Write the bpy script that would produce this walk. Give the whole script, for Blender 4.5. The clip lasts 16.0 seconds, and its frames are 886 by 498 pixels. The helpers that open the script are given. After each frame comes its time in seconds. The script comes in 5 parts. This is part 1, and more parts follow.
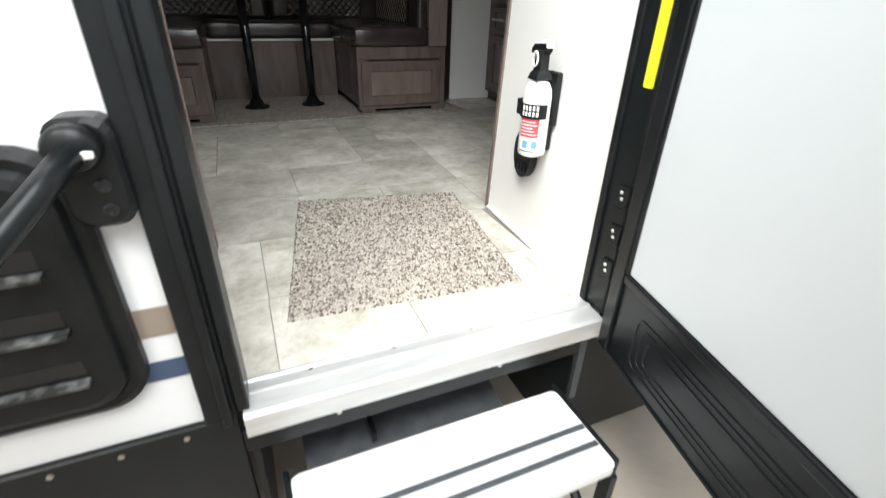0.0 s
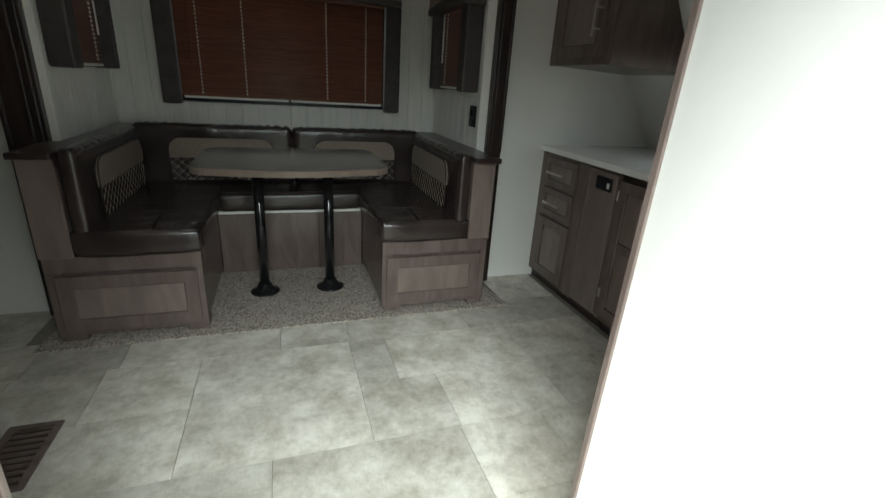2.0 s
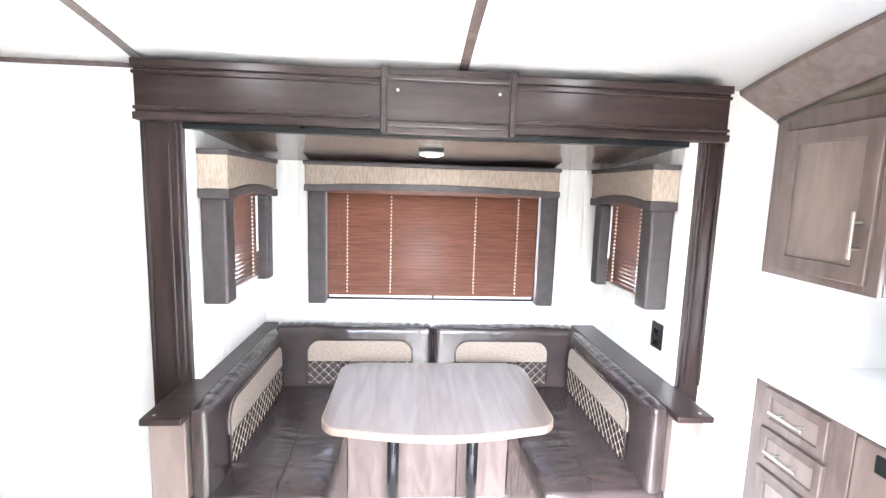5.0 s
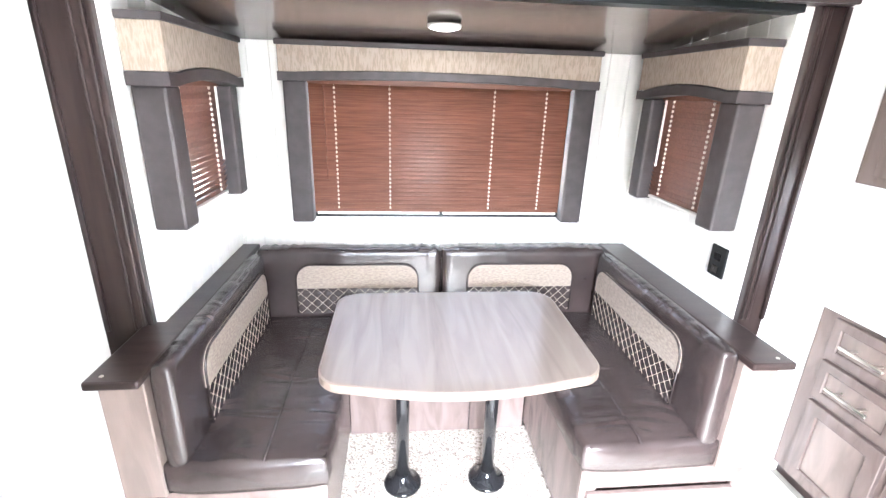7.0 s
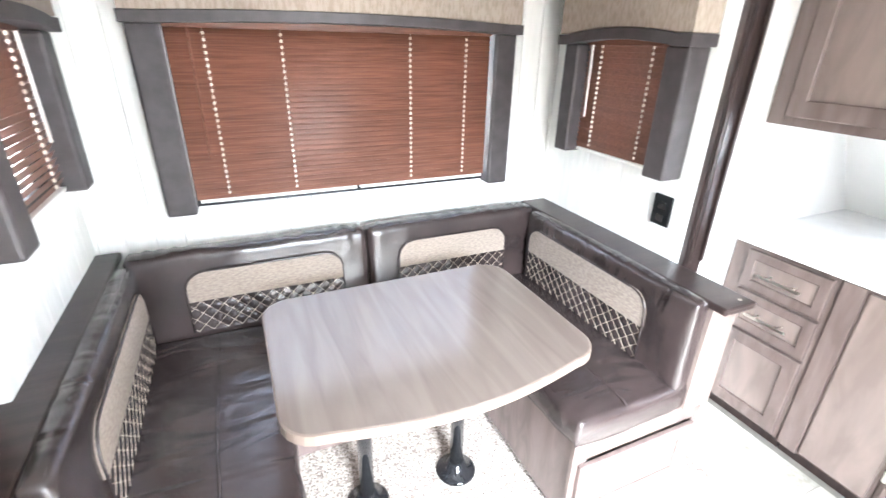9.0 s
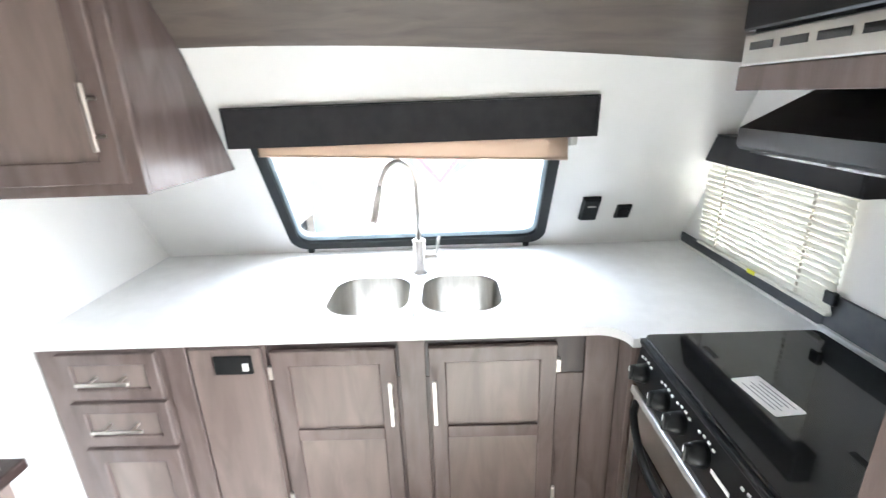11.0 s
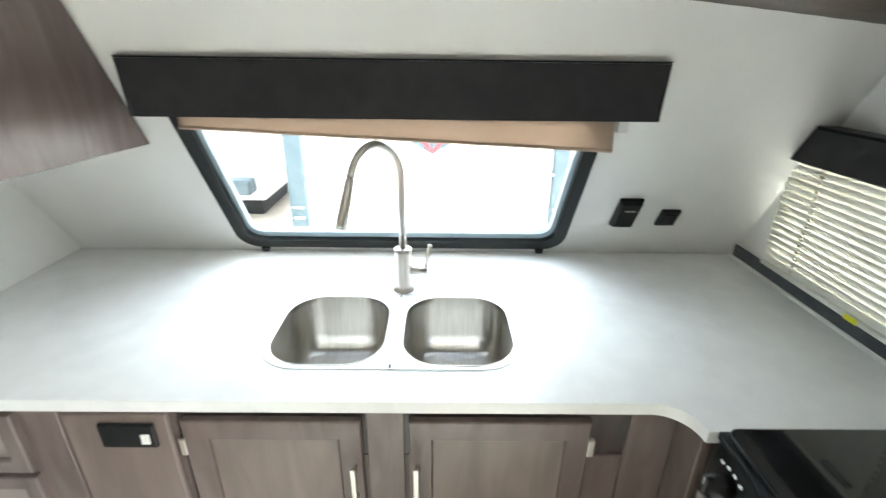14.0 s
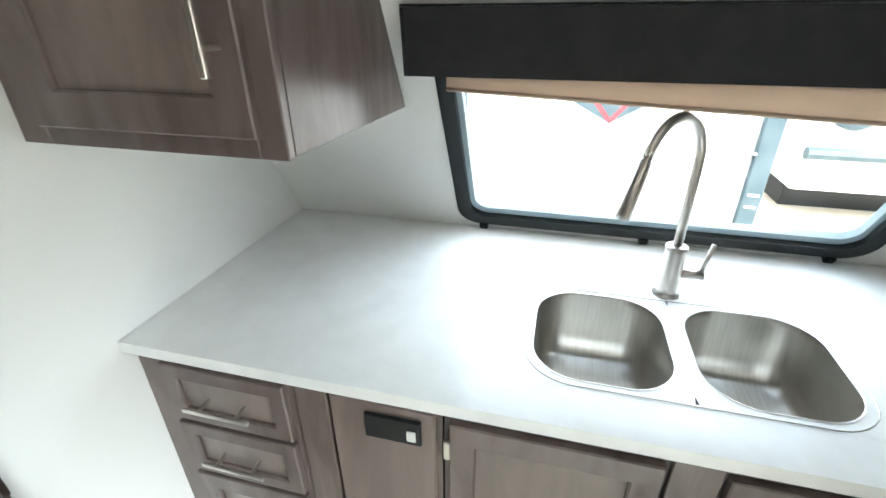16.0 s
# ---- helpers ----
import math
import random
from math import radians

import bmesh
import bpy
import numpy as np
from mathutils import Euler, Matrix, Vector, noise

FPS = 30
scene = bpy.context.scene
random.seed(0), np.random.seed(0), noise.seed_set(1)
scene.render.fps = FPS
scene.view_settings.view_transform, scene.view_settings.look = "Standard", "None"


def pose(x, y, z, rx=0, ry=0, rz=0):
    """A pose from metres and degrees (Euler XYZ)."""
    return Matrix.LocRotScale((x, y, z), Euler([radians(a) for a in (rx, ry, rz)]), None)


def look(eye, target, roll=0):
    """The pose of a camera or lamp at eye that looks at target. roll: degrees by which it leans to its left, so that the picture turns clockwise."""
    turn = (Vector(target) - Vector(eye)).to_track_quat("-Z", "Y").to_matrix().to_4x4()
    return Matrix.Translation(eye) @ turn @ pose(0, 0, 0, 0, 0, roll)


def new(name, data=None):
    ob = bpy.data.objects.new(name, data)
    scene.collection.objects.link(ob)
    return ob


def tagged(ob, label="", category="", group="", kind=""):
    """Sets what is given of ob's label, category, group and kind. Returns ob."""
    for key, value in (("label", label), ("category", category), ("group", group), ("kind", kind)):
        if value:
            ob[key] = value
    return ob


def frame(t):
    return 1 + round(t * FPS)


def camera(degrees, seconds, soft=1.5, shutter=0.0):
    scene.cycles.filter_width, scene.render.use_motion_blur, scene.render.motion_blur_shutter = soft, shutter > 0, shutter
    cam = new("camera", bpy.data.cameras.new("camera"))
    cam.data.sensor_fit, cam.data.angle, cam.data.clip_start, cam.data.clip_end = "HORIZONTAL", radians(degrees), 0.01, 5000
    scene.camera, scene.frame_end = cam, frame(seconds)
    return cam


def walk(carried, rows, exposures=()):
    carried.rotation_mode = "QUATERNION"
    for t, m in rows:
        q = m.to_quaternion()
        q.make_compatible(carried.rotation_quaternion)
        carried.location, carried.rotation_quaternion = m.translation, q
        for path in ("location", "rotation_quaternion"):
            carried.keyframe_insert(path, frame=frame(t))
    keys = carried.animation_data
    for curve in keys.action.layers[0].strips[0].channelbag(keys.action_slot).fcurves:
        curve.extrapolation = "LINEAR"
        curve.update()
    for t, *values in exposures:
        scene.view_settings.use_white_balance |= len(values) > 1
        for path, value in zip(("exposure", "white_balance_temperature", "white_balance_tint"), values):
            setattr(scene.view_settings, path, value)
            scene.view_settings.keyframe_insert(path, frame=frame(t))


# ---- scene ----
cam = camera(87.9, 16.0, soft=1.3, shutter=0.25)
PATH = [
    (0, (-0.105, -0.796, 0.687), (0.604, 0.808, -0.273), 1.8),
    (0.5, (0.028, -0.507, 0.771), (0.699, 1.15, -0.124), 1.5),
    (1, (0.095, -0.292, 0.885), (0.729, 1.41, 0.047), 1.9),
    (1.5, (0.089, -0.143, 1.051), (0.741, 1.576, 0.262), 2.6),
    (2, (0.133, -0.014, 1.206), (0.773, 1.755, 0.525), 3.9),
    (2.5, (0.132, 0.075, 1.367), (0.683, 1.903, 0.77), 3.0),
    (3, (0.14, 0.25, 1.518), (0.598, 2.132, 1.023), 3.2),
    (3.5, (0.081, 0.368, 1.659), (0.55, 2.283, 1.323), 3.3),
    (4, (0.121, 0.424, 1.704), (0.432, 2.383, 1.446), 2.0),
    (4.2, (0.143, 0.444, 1.698), (0.28, 2.428, 1.48), 1.7),
    (6.3, (-0.105, 0.869, 1.629), (0.054, 2.805, 1.152), 2.1),
    (6.5, (-0.065, 0.893, 1.626), (0.131, 2.813, 1.101), 1.7),
    (7, (-0.016, 1.027, 1.614), (0.177, 2.907, 0.96), 1.8),
    (7.5, (0.012, 1.131, 1.609), (0.1, 2.986, 0.867), 1.3),
    (8, (-0.096, 1.258, 1.582), (0.075, 3.074, 0.763), 2.8),
    (8.5, (-0.248, 1.377, 1.594), (0.202, 3.142, 0.768), 1.3),
    (9, (-0.257, 1.381, 1.593), (0.499, 3.043, 0.777), 1.3),
    (9.5, (-0.096, 1.344, 1.597), (1.151, 2.723, 0.86), 0.8),
    (10, (0.068, 1.199, 1.613), (1.754, 2.04, 0.942), -0.1),
    (10.2, (0.127, 1.162, 1.605), (1.891, 1.856, 0.966), -0.5),
    (12.3, (0.726, 1.272, 1.545), (2.241, 0.215, 0.778), -1.5),
    (12.5, (0.736, 1.267, 1.544), (2.183, 0.12, 0.774), -1.1),
    (13, (0.758, 1.257, 1.546), (2.196, 0.106, 0.766), -0.1),
    (13.5, (0.834, 1.221, 1.561), (2.545, 0.557, 0.767), -1.0),
    (14, (0.89, 1.215, 1.567), (2.729, 1.198, 0.781), 0.7),
    (14.5, (0.913, 1.315, 1.57), (2.703, 1.717, 0.775), 1.2),
    (15, (0.962, 1.502, 1.571), (2.677, 2.104, 0.738), 0.1),
    (15.5, (0.999, 1.611, 1.57), (2.725, 2.211, 0.757), -0.5),
    (16, (1.048, 1.631, 1.54), (2.766, 2.08, 0.62), -0.4),
]
EXPOSURES = [
    (0.0, -1.15, 6450, 7), (0.5, -1.15, 6650, 8), (1.0, -0.95, 6600, 6), (1.5, -0.9, 6500, 2), (2.0, -0.5, 6350, -2), (2.4, 0.15, 6350, -4), (2.7, 1.3, 6200, 4), (3.0, 2.6, 6000, 8),
    (3.5, 3.3, 5900, 12), (4.2, 3.5, 5850, 12), (6.3, 3.75, 5850, 12), (8.0, 3.75, 5850, 11), (9.5, 3.45, 5850, 8), (10.2, 3.0, 6000, 7),
    (12.5, 3.0, 5700, 13), (13.5, 2.4, 6250, 1), (14.5, 2.12, 6050, 2), (16.0, 1.88, 6000, 0),
]
walk(cam, [(t, look(eye, target, roll)) for t, eye, target, roll in PATH], EXPOSURES)

# ---- world, sun and lights ----
world = bpy.data.worlds.new("world")
scene.world = world
world.use_nodes = True
wn = world.node_tree.nodes
sky = wn.new("ShaderNodeTexSky")
sky.sky_type, sky.sun_disc = "NISHITA", False
sky.sun_elevation, sky.sun_rotation = radians(51), radians(224)
sky.air_density, sky.dust_density = 1.0, 3.0
wn["Background"].inputs["Strength"].default_value = 0.28
haze = wn.new("ShaderNodeHueSaturation")          # thin white cloud over the whole sky
haze.inputs["Saturation"].default_value = 0.45
world.node_tree.links.new(sky.outputs["Color"], haze.inputs["Color"])
world.node_tree.links.new(haze.outputs["Color"], wn["Background"].inputs["Color"])

sun = new("sun", bpy.data.lights.new("sun", "SUN"))
sun.data.energy, sun.data.angle, sun.data.color = 3.0, radians(12), (1.0, 0.96, 0.9)
sun.matrix_world = look((-4.2, -4.4, 7.4), (0, 0, 0))


def area(name, eye, target, w, h, power, color=(1, 1, 1)):
    la = bpy.data.lights.new(name, "AREA")
    la.shape, la.size, la.size_y, la.energy, la.color = "RECTANGLE", w, h, power, color
    ob = new(name, la)
    ob.matrix_world = look(eye, target)
    return ob


# skylight that comes in at the door and at the windows
area("door_daylight", (0.12, -0.42, 1.45), (0.50, 0.82, -0.30), 0.85, 1.2, 41, (0.95, 0.98, 1.0)).data.spread = radians(96)
area("kitchen_daylight", (3.0, 1.35, 2.05), (2.28, 1.35, 1.15), 1.5, 1.0, 5, (0.93, 0.97, 1.0))

# ---- materials ----
def rgb(c):
    return (*c, 1.0)


def mat(name, c1, c2=None, rough=0.5, metal=0.0, scale=8.0, stretch=(1, 1, 1), bump=0.1, fine=120.0, mix=(0.35, 0.65),
        rough2=None, coat=0.0, emit=0.0, spec=0.5, spread=0.0, detail=5.0, distort=0.0, grit=0.5):
    """A surface with variation at two scales: broad tone from c1 to c2 and a fine grain in the relief."""
    m = bpy.data.materials.new(name)
    m.use_nodes = True
    n, l = m.node_tree.nodes, m.node_tree.links
    b = n["Principled BSDF"]
    b.inputs["Roughness"].default_value, b.inputs["Metallic"].default_value = rough, metal
    b.inputs["Coat Weight"].default_value = coat
    b.inputs["Specular IOR Level"].default_value = spec
    c2 = c2 or c1
    tc, mp = n.new("ShaderNodeTexCoord"), n.new("ShaderNodeMapping")
    mp.inputs["Scale"].default_value = stretch
    l.new(tc.outputs["Object"], mp.inputs["Vector"])
    big, small, ramp = n.new("ShaderNodeTexNoise"), n.new("ShaderNodeTexNoise"), n.new("ShaderNodeValToRGB")
    big.inputs["Scale"].default_value, big.inputs["Detail"].default_value = scale, detail
    big.inputs["Distortion"].default_value = distort
    big.inputs["Roughness"].default_value = grit
    small.inputs["Scale"].default_value, small.inputs["Detail"].default_value = fine, 3.0
    for t in (big, small):
        l.new(mp.outputs["Vector"], t.inputs["Vector"])
    if spread:
        oi, add = n.new("ShaderNodeObjectInfo"), n.new("ShaderNodeVectorMath")
        add.operation = "ADD"
        mul = n.new("ShaderNodeMath")
        mul.operation, mul.inputs[1].default_value = "MULTIPLY", 37.0
        l.new(oi.outputs["Random"], mul.inputs[0])
        l.new(mp.outputs["Vector"], add.inputs[0])
        l.new(mul.outputs[0], add.inputs[1])
        l.new(add.outputs[0], big.inputs["Vector"])
    ramp.color_ramp.elements[0].position, ramp.color_ramp.elements[1].position = mix
    ramp.color_ramp.elements[0].color, ramp.color_ramp.elements[1].color = rgb(c1), rgb(c2)
    l.new(big.outputs["Fac"], ramp.inputs["Fac"])
    col = ramp.outputs["Color"]
    if spread:
        hsv = n.new("ShaderNodeHueSaturation")
        mr = n.new("ShaderNodeMapRange")
        mr.inputs["To Min"].default_value, mr.inputs["To Max"].default_value = 1 - spread, 1 + spread
        l.new(oi.outputs["Random"], mr.inputs["Value"])
        l.new(mr.outputs["Result"], hsv.inputs["Value"])
        l.new(col, hsv.inputs["Color"])
        col = hsv.outputs["Color"]
    l.new(col, b.inputs["Base Color"])
    if rough2 is not None:
        mr2 = n.new("ShaderNodeMapRange")
        mr2.inputs["To Min"].default_value, mr2.inputs["To Max"].default_value = rough, rough2
        l.new(big.outputs["Fac"], mr2.inputs["Value"])
        l.new(mr2.outputs["Result"], b.inputs["Roughness"])
    if bump:
        bp = n.new("ShaderNodeBump")
        bp.inputs["Strength"].default_value, bp.inputs["Distance"].default_value = bump, 0.002
        l.new(small.outputs["Fac"], bp.inputs["Height"])
        l.new(bp.outputs["Normal"], b.inputs["Normal"])
    if emit:
        b.inputs["Emission Color"].default_value, b.inputs["Emission Strength"].default_value = rgb(c1), emit
    return m


def speckle(name, cols, scale, bump, rough=0.95):
    """Looped yarn: cells of several tones with a deep relief."""
    m = bpy.data.materials.new(name)
    m.use_nodes = True
    n, l = m.node_tree.nodes, m.node_tree.links
    b = n["Principled BSDF"]
    b.inputs["Roughness"].default_value = rough
    tc, v, ramp, ns = n.new("ShaderNodeTexCoord"), n.new("ShaderNodeTexVoronoi"), n.new("ShaderNodeValToRGB"), n.new("ShaderNodeTexNoise")
    v.inputs["Scale"].default_value = scale
    ns.inputs["Scale"].default_value = 9.0
    l.new(tc.outputs["Object"], v.inputs["Vector"])
    l.new(tc.outputs["Object"], ns.inputs["Vector"])
    sep = n.new("ShaderNodeSeparateColor")
    l.new(v.outputs["Color"], sep.inputs["Color"])
    ramp.color_ramp.interpolation = "CONSTANT"
    e = ramp.color_ramp.elements
    e[0].color, e[0].position = rgb(cols[0]), 0.0
    e[1].color, e[1].position = rgb(cols[1]), 1.0 / len(cols)
    for i in range(2, len(cols)):
        k = e.new(i / len(cols))
        k.color = rgb(cols[i])
    l.new(sep.outputs["Red"], ramp.inputs["Fac"])
    mx = n.new("ShaderNodeMix")
    mx.data_type, mx.blend_type = "RGBA", "MULTIPLY"
    mx.inputs["Factor"].default_value = 0.25
    l.new(ramp.outputs["Color"], mx.inputs["A"])
    l.new(ns.outputs["Fac"], mx.inputs["B"])
    l.new(mx.outputs["Result"], b.inputs["Base Color"])
    bp = n.new("ShaderNodeBump")
    bp.invert = True
    bp.inputs["Strength"].default_value, bp.inputs["Distance"].default_value = bump, 0.006
    l.new(v.outputs["Distance"], bp.inputs["Height"])
    l.new(bp.outputs["Normal"], b.inputs["Normal"])
    return m


def glass(name, tint=(1, 1, 1), rough=0.0):
    m = bpy.data.materials.new(name)
    m.use_nodes = True
    b = m.node_tree.nodes["Principled BSDF"]
    b.inputs["Base Color"].default_value, b.inputs["Roughness"].default_value = rgb(tint), rough
    b.inputs["Transmission Weight"].default_value, b.inputs["IOR"].default_value = 1.0, 1.1
    return m


M_WALL = mat("wall_vinyl", (0.80, 0.79, 0.76), (0.84, 0.83, 0.80), 0.5, scale=3, bump=0.12, fine=260)
M_PLANK = mat("white_plank", (0.78, 0.78, 0.75), (0.85, 0.84, 0.81), 0.45, scale=6, stretch=(6, 6, 0.6), bump=0.1, fine=90, spread=0.03)
M_CEIL = mat("ceiling_vinyl", (0.84, 0.83, 0.81), (0.87, 0.86, 0.84), 0.5, scale=2, bump=0.08, fine=300)
M_CAB = mat("cabinet_wood", (0.118, 0.088, 0.079), (0.166, 0.126, 0.113), 0.27, scale=3.2, stretch=(4, 4, 0.9), bump=0.18, fine=70, spread=0.05, distort=1.2)
# paler than cabinet_wood: door light reflected by the panels is put into the colour
M_CABP = mat("cabinet_panel_wood", (0.163, 0.125, 0.109), (0.226, 0.177, 0.155), 0.29, scale=3, stretch=(4, 4, 0.8), bump=0.15, fine=70, spread=0.05, distort=1.0)
M_DARK = mat("dark_trim_wood", (0.021, 0.013, 0.012), (0.040, 0.026, 0.023), 0.28, scale=6, stretch=(1, 6, 6), bump=0.12, fine=60, coat=0.0)
M_DARKV = mat("dark_upright_wood", (0.021, 0.013, 0.012), (0.040, 0.026, 0.023), 0.28, scale=6, stretch=(6, 6, 0.7), bump=0.12, fine=60, coat=0.0)
M_SOFFIT = mat("soffit_wood", (0.098, 0.080, 0.066), (0.138, 0.111, 0.092), 0.34, scale=5, stretch=(5, 0.7, 5), bump=0.12, fine=60, distort=0.7)
M_SLCEIL = mat("slide_ceiling_wood", (0.090, 0.066, 0.056), (0.135, 0.10, 0.085), 0.16, scale=5, stretch=(0.7, 6, 6), bump=0.03, fine=60)
M_LEATHER = mat("brown_leather", (0.027, 0.019, 0.018), (0.043, 0.031, 0.029), 0.15, spec=0.7, scale=5, bump=0.2, fine=420, rough2=0.30)
creases = M_LEATHER.node_tree          # slack creases in the hide
crease_wave, crease_bump = creases.nodes.new("ShaderNodeTexNoise"), creases.nodes.new("ShaderNodeBump")
crease_map, crease_at = creases.nodes.new("ShaderNodeMapping"), creases.nodes.new("ShaderNodeTexCoord")
crease_map.inputs["Scale"].default_value = (3.0, 9.0, 3.5)
crease_wave.inputs["Scale"].default_value, crease_wave.inputs["Detail"].default_value, crease_wave.inputs["Distortion"].default_value = 1.0, 1.0, 1.2
crease_bump.inputs["Strength"].default_value, crease_bump.inputs["Distance"].default_value = 0.34, 0.03
creases.links.new(crease_at.outputs["Object"], crease_map.inputs["Vector"])
creases.links.new(crease_map.outputs["Vector"], crease_wave.inputs["Vector"])
creases.links.new(crease_wave.outputs["Fac"], crease_bump.inputs["Height"])
for leather_bump in [q for q in creases.nodes if q.type == "BUMP" and q != crease_bump]:
    creases.links.new(crease_bump.outputs["Normal"], leather_bump.inputs["Normal"])
M_BEIGE = mat("beige_chenille", (0.22, 0.178, 0.146), (0.31, 0.255, 0.213), 0.95, scale=60, stretch=(1, 1, 2.5), bump=0.5, fine=300)
M_FRIEZE = mat("beige_patterned_fabric", (0.30, 0.245, 0.195), (0.38, 0.315, 0.258), 0.9, scale=85, stretch=(1.6, 1.6, 0.35), bump=0.35, fine=280, mix=(0.42, 0.55))
M_THREAD = mat("tan_thread", (0.40, 0.33, 0.26), rough=0.8, bump=0)
M_LAMB = mat("slate_vinyl", (0.046, 0.039, 0.040), (0.064, 0.055, 0.056), 0.5, scale=20, bump=0.25, fine=380)
M_BLIND = mat("brown_slat", (0.135, 0.055, 0.034), (0.215, 0.095, 0.060), 0.38, scale=7, stretch=(1, 20, 20), bump=0.05, fine=60, spread=0.08)
M_CORD = mat("white_cord", (0.75, 0.70, 0.62), rough=0.8, bump=0)
M_TABLE = mat("table_laminate", (0.168, 0.136, 0.118), (0.208, 0.172, 0.151), 0.15, spec=0.55, scale=3, stretch=(6, 0.6, 1), bump=0.06, fine=60, distort=0.9)
M_TEDGE = mat("table_edge_band", (0.165, 0.122, 0.097), (0.21, 0.162, 0.131), 0.4, scale=12, bump=0.03)
M_BLACK = mat("black_gloss_enamel", (0.012, 0.012, 0.013), rough=0.05, bump=0.0)
M_BLKP = mat("black_plastic", (0.006, 0.007, 0.0075), (0.012, 0.013, 0.0135), 0.34, spec=0.3, scale=15, bump=0.12, fine=400)
M_BLKM = mat("black_painted_metal", (0.005, 0.0065, 0.0072), (0.010, 0.012, 0.013), 0.22, spec=0.34, scale=6, bump=0.06, fine=200, rough2=0.45)
# blotchy grey on black: chipped edges plus the sky's sheen, put into the colour
M_LIP = mat("chipped_sheen_plastic", (0.012, 0.013, 0.013), (0.20, 0.205, 0.205), 0.35, scale=45, bump=0.4, fine=300, mix=(0.45, 0.75))
M_VALK = mat("black_fabric_valance", (0.012, 0.011, 0.013), (0.020, 0.018, 0.020), 0.75, scale=20, bump=0.3, fine=500)
M_SHADE = mat("tan_roller_fabric", (0.54, 0.42, 0.325), (0.60, 0.48, 0.38), 0.85, scale=10, stretch=(1, 1, 3), bump=0.2, fine=300)
shade_nodes, shade_links = M_SHADE.node_tree.nodes, M_SHADE.node_tree.links          # woven cloth that lets daylight through
shade_thin, shade_both = shade_nodes.new("ShaderNodeBsdfTranslucent"), shade_nodes.new("ShaderNodeMixShader")
shade_thin.inputs["Color"].default_value, shade_both.inputs["Fac"].default_value = (0.60, 0.50, 0.41, 1.0), 0.5
shade_links.new(shade_nodes["Principled BSDF"].outputs[0], shade_both.inputs[1])
shade_links.new(shade_thin.outputs[0], shade_both.inputs[2])
shade_links.new(shade_both.outputs[0], shade_nodes["Material Output"].inputs["Surface"])
M_QUARTZ = mat("white_countertop", (0.83, 0.83, 0.82), (0.88, 0.88, 0.87), 0.20, scale=14, bump=0.02, fine=300)
M_STEEL = mat("stainless_steel", (0.56, 0.54, 0.50), (0.64, 0.62, 0.58), 0.30, 1.0, scale=10, stretch=(1, 14, 1), bump=0.05, fine=160)
M_NICKEL = mat("brushed_nickel", (0.58, 0.54, 0.50), (0.66, 0.62, 0.57), 0.30, 1.0, scale=12, bump=0.06, fine=240)
M_ALU = mat("brushed_aluminium", (0.70, 0.70, 0.69), (0.80, 0.80, 0.79), 0.42, 0.65, scale=8, stretch=(1, 9, 9), bump=0.1, fine=120)
M_TILE = mat("stone_tile", (0.35, 0.32, 0.262), (0.66, 0.63, 0.57), 0.34, scale=6.5, bump=0.25, fine=60, spread=0.19, mix=(0.34, 0.62), detail=15, distort=0.12, rough2=0.6, grit=0.72)
tile_nodes, tile_links = M_TILE.node_tree.nodes, M_TILE.node_tree.links          # small dark pits and veins in the stone print
pit_noise, pit_ramp, pit_mix = tile_nodes.new("ShaderNodeTexNoise"), tile_nodes.new("ShaderNodeValToRGB"), tile_nodes.new("ShaderNodeMix")
pit_noise.inputs["Scale"].default_value, pit_noise.inputs["Detail"].default_value, pit_noise.inputs["Roughness"].default_value = 26.0, 12.0, 0.75
pit_ramp.color_ramp.elements[0].position, pit_ramp.color_ramp.elements[1].position = 0.36, 0.52
pit_ramp.color_ramp.elements[0].color, pit_ramp.color_ramp.elements[1].color = (0.50, 0.46, 0.38, 1.0), (1.0, 1.0, 1.0, 1.0)
pit_mix.data_type, pit_mix.blend_type = "RGBA", "MULTIPLY"
pit_mix.inputs["Factor"].default_value = 0.34
tile_links.new([q for q in tile_nodes if q.type == "TEX_COORD"][0].outputs["Object"], pit_noise.inputs["Vector"])
tile_links.new(pit_noise.outputs["Fac"], pit_ramp.inputs["Fac"])
tile_links.new([q for q in tile_nodes if q.type == "HUE_SAT"][0].outputs["Color"], pit_mix.inputs["A"])
tile_links.new(pit_ramp.outputs["Color"], pit_mix.inputs["B"])
tile_links.new(pit_mix.outputs["Result"], tile_nodes["Principled BSDF"].inputs["Base Color"])
M_GROUT = mat("tile_joint", (0.20, 0.185, 0.16), (0.24, 0.22, 0.19), 0.8, scale=20, bump=0.2)
M_RUG = speckle("speckled_rug_yarn", ((0.135, 0.104, 0.083), (0.60, 0.54, 0.47), (0.44, 0.38, 0.32), (0.66, 0.60, 0.53), (0.52, 0.46, 0.39), (0.58, 0.52, 0.45), (0.22, 0.175, 0.14)), 178, 1.0)
M_CARPET = speckle("speckled_carpet", ((0.26, 0.215, 0.18), (0.54, 0.48, 0.42), (0.40, 0.345, 0.295), (0.58, 0.52, 0.46)), 135, 0.9)
M_GEL = mat("white_gelcoat", (0.80, 0.80, 0.80), (0.84, 0.84, 0.84), 0.25, scale=2, bump=0.02, fine=80)
M_GREY = mat("dark_grey_backsplash", (0.052, 0.058, 0.066), (0.075, 0.082, 0.09), 0.45, scale=25, bump=0.08)
M_WHITEP = mat("white_plastic", (0.80, 0.79, 0.75), (0.84, 0.83, 0.79), 0.35, scale=10, bump=0.02)
M_WSLAT = mat("white_slat", (0.80, 0.79, 0.70), (0.86, 0.85, 0.76), 0.4, scale=10, bump=0.03, spread=0.03)
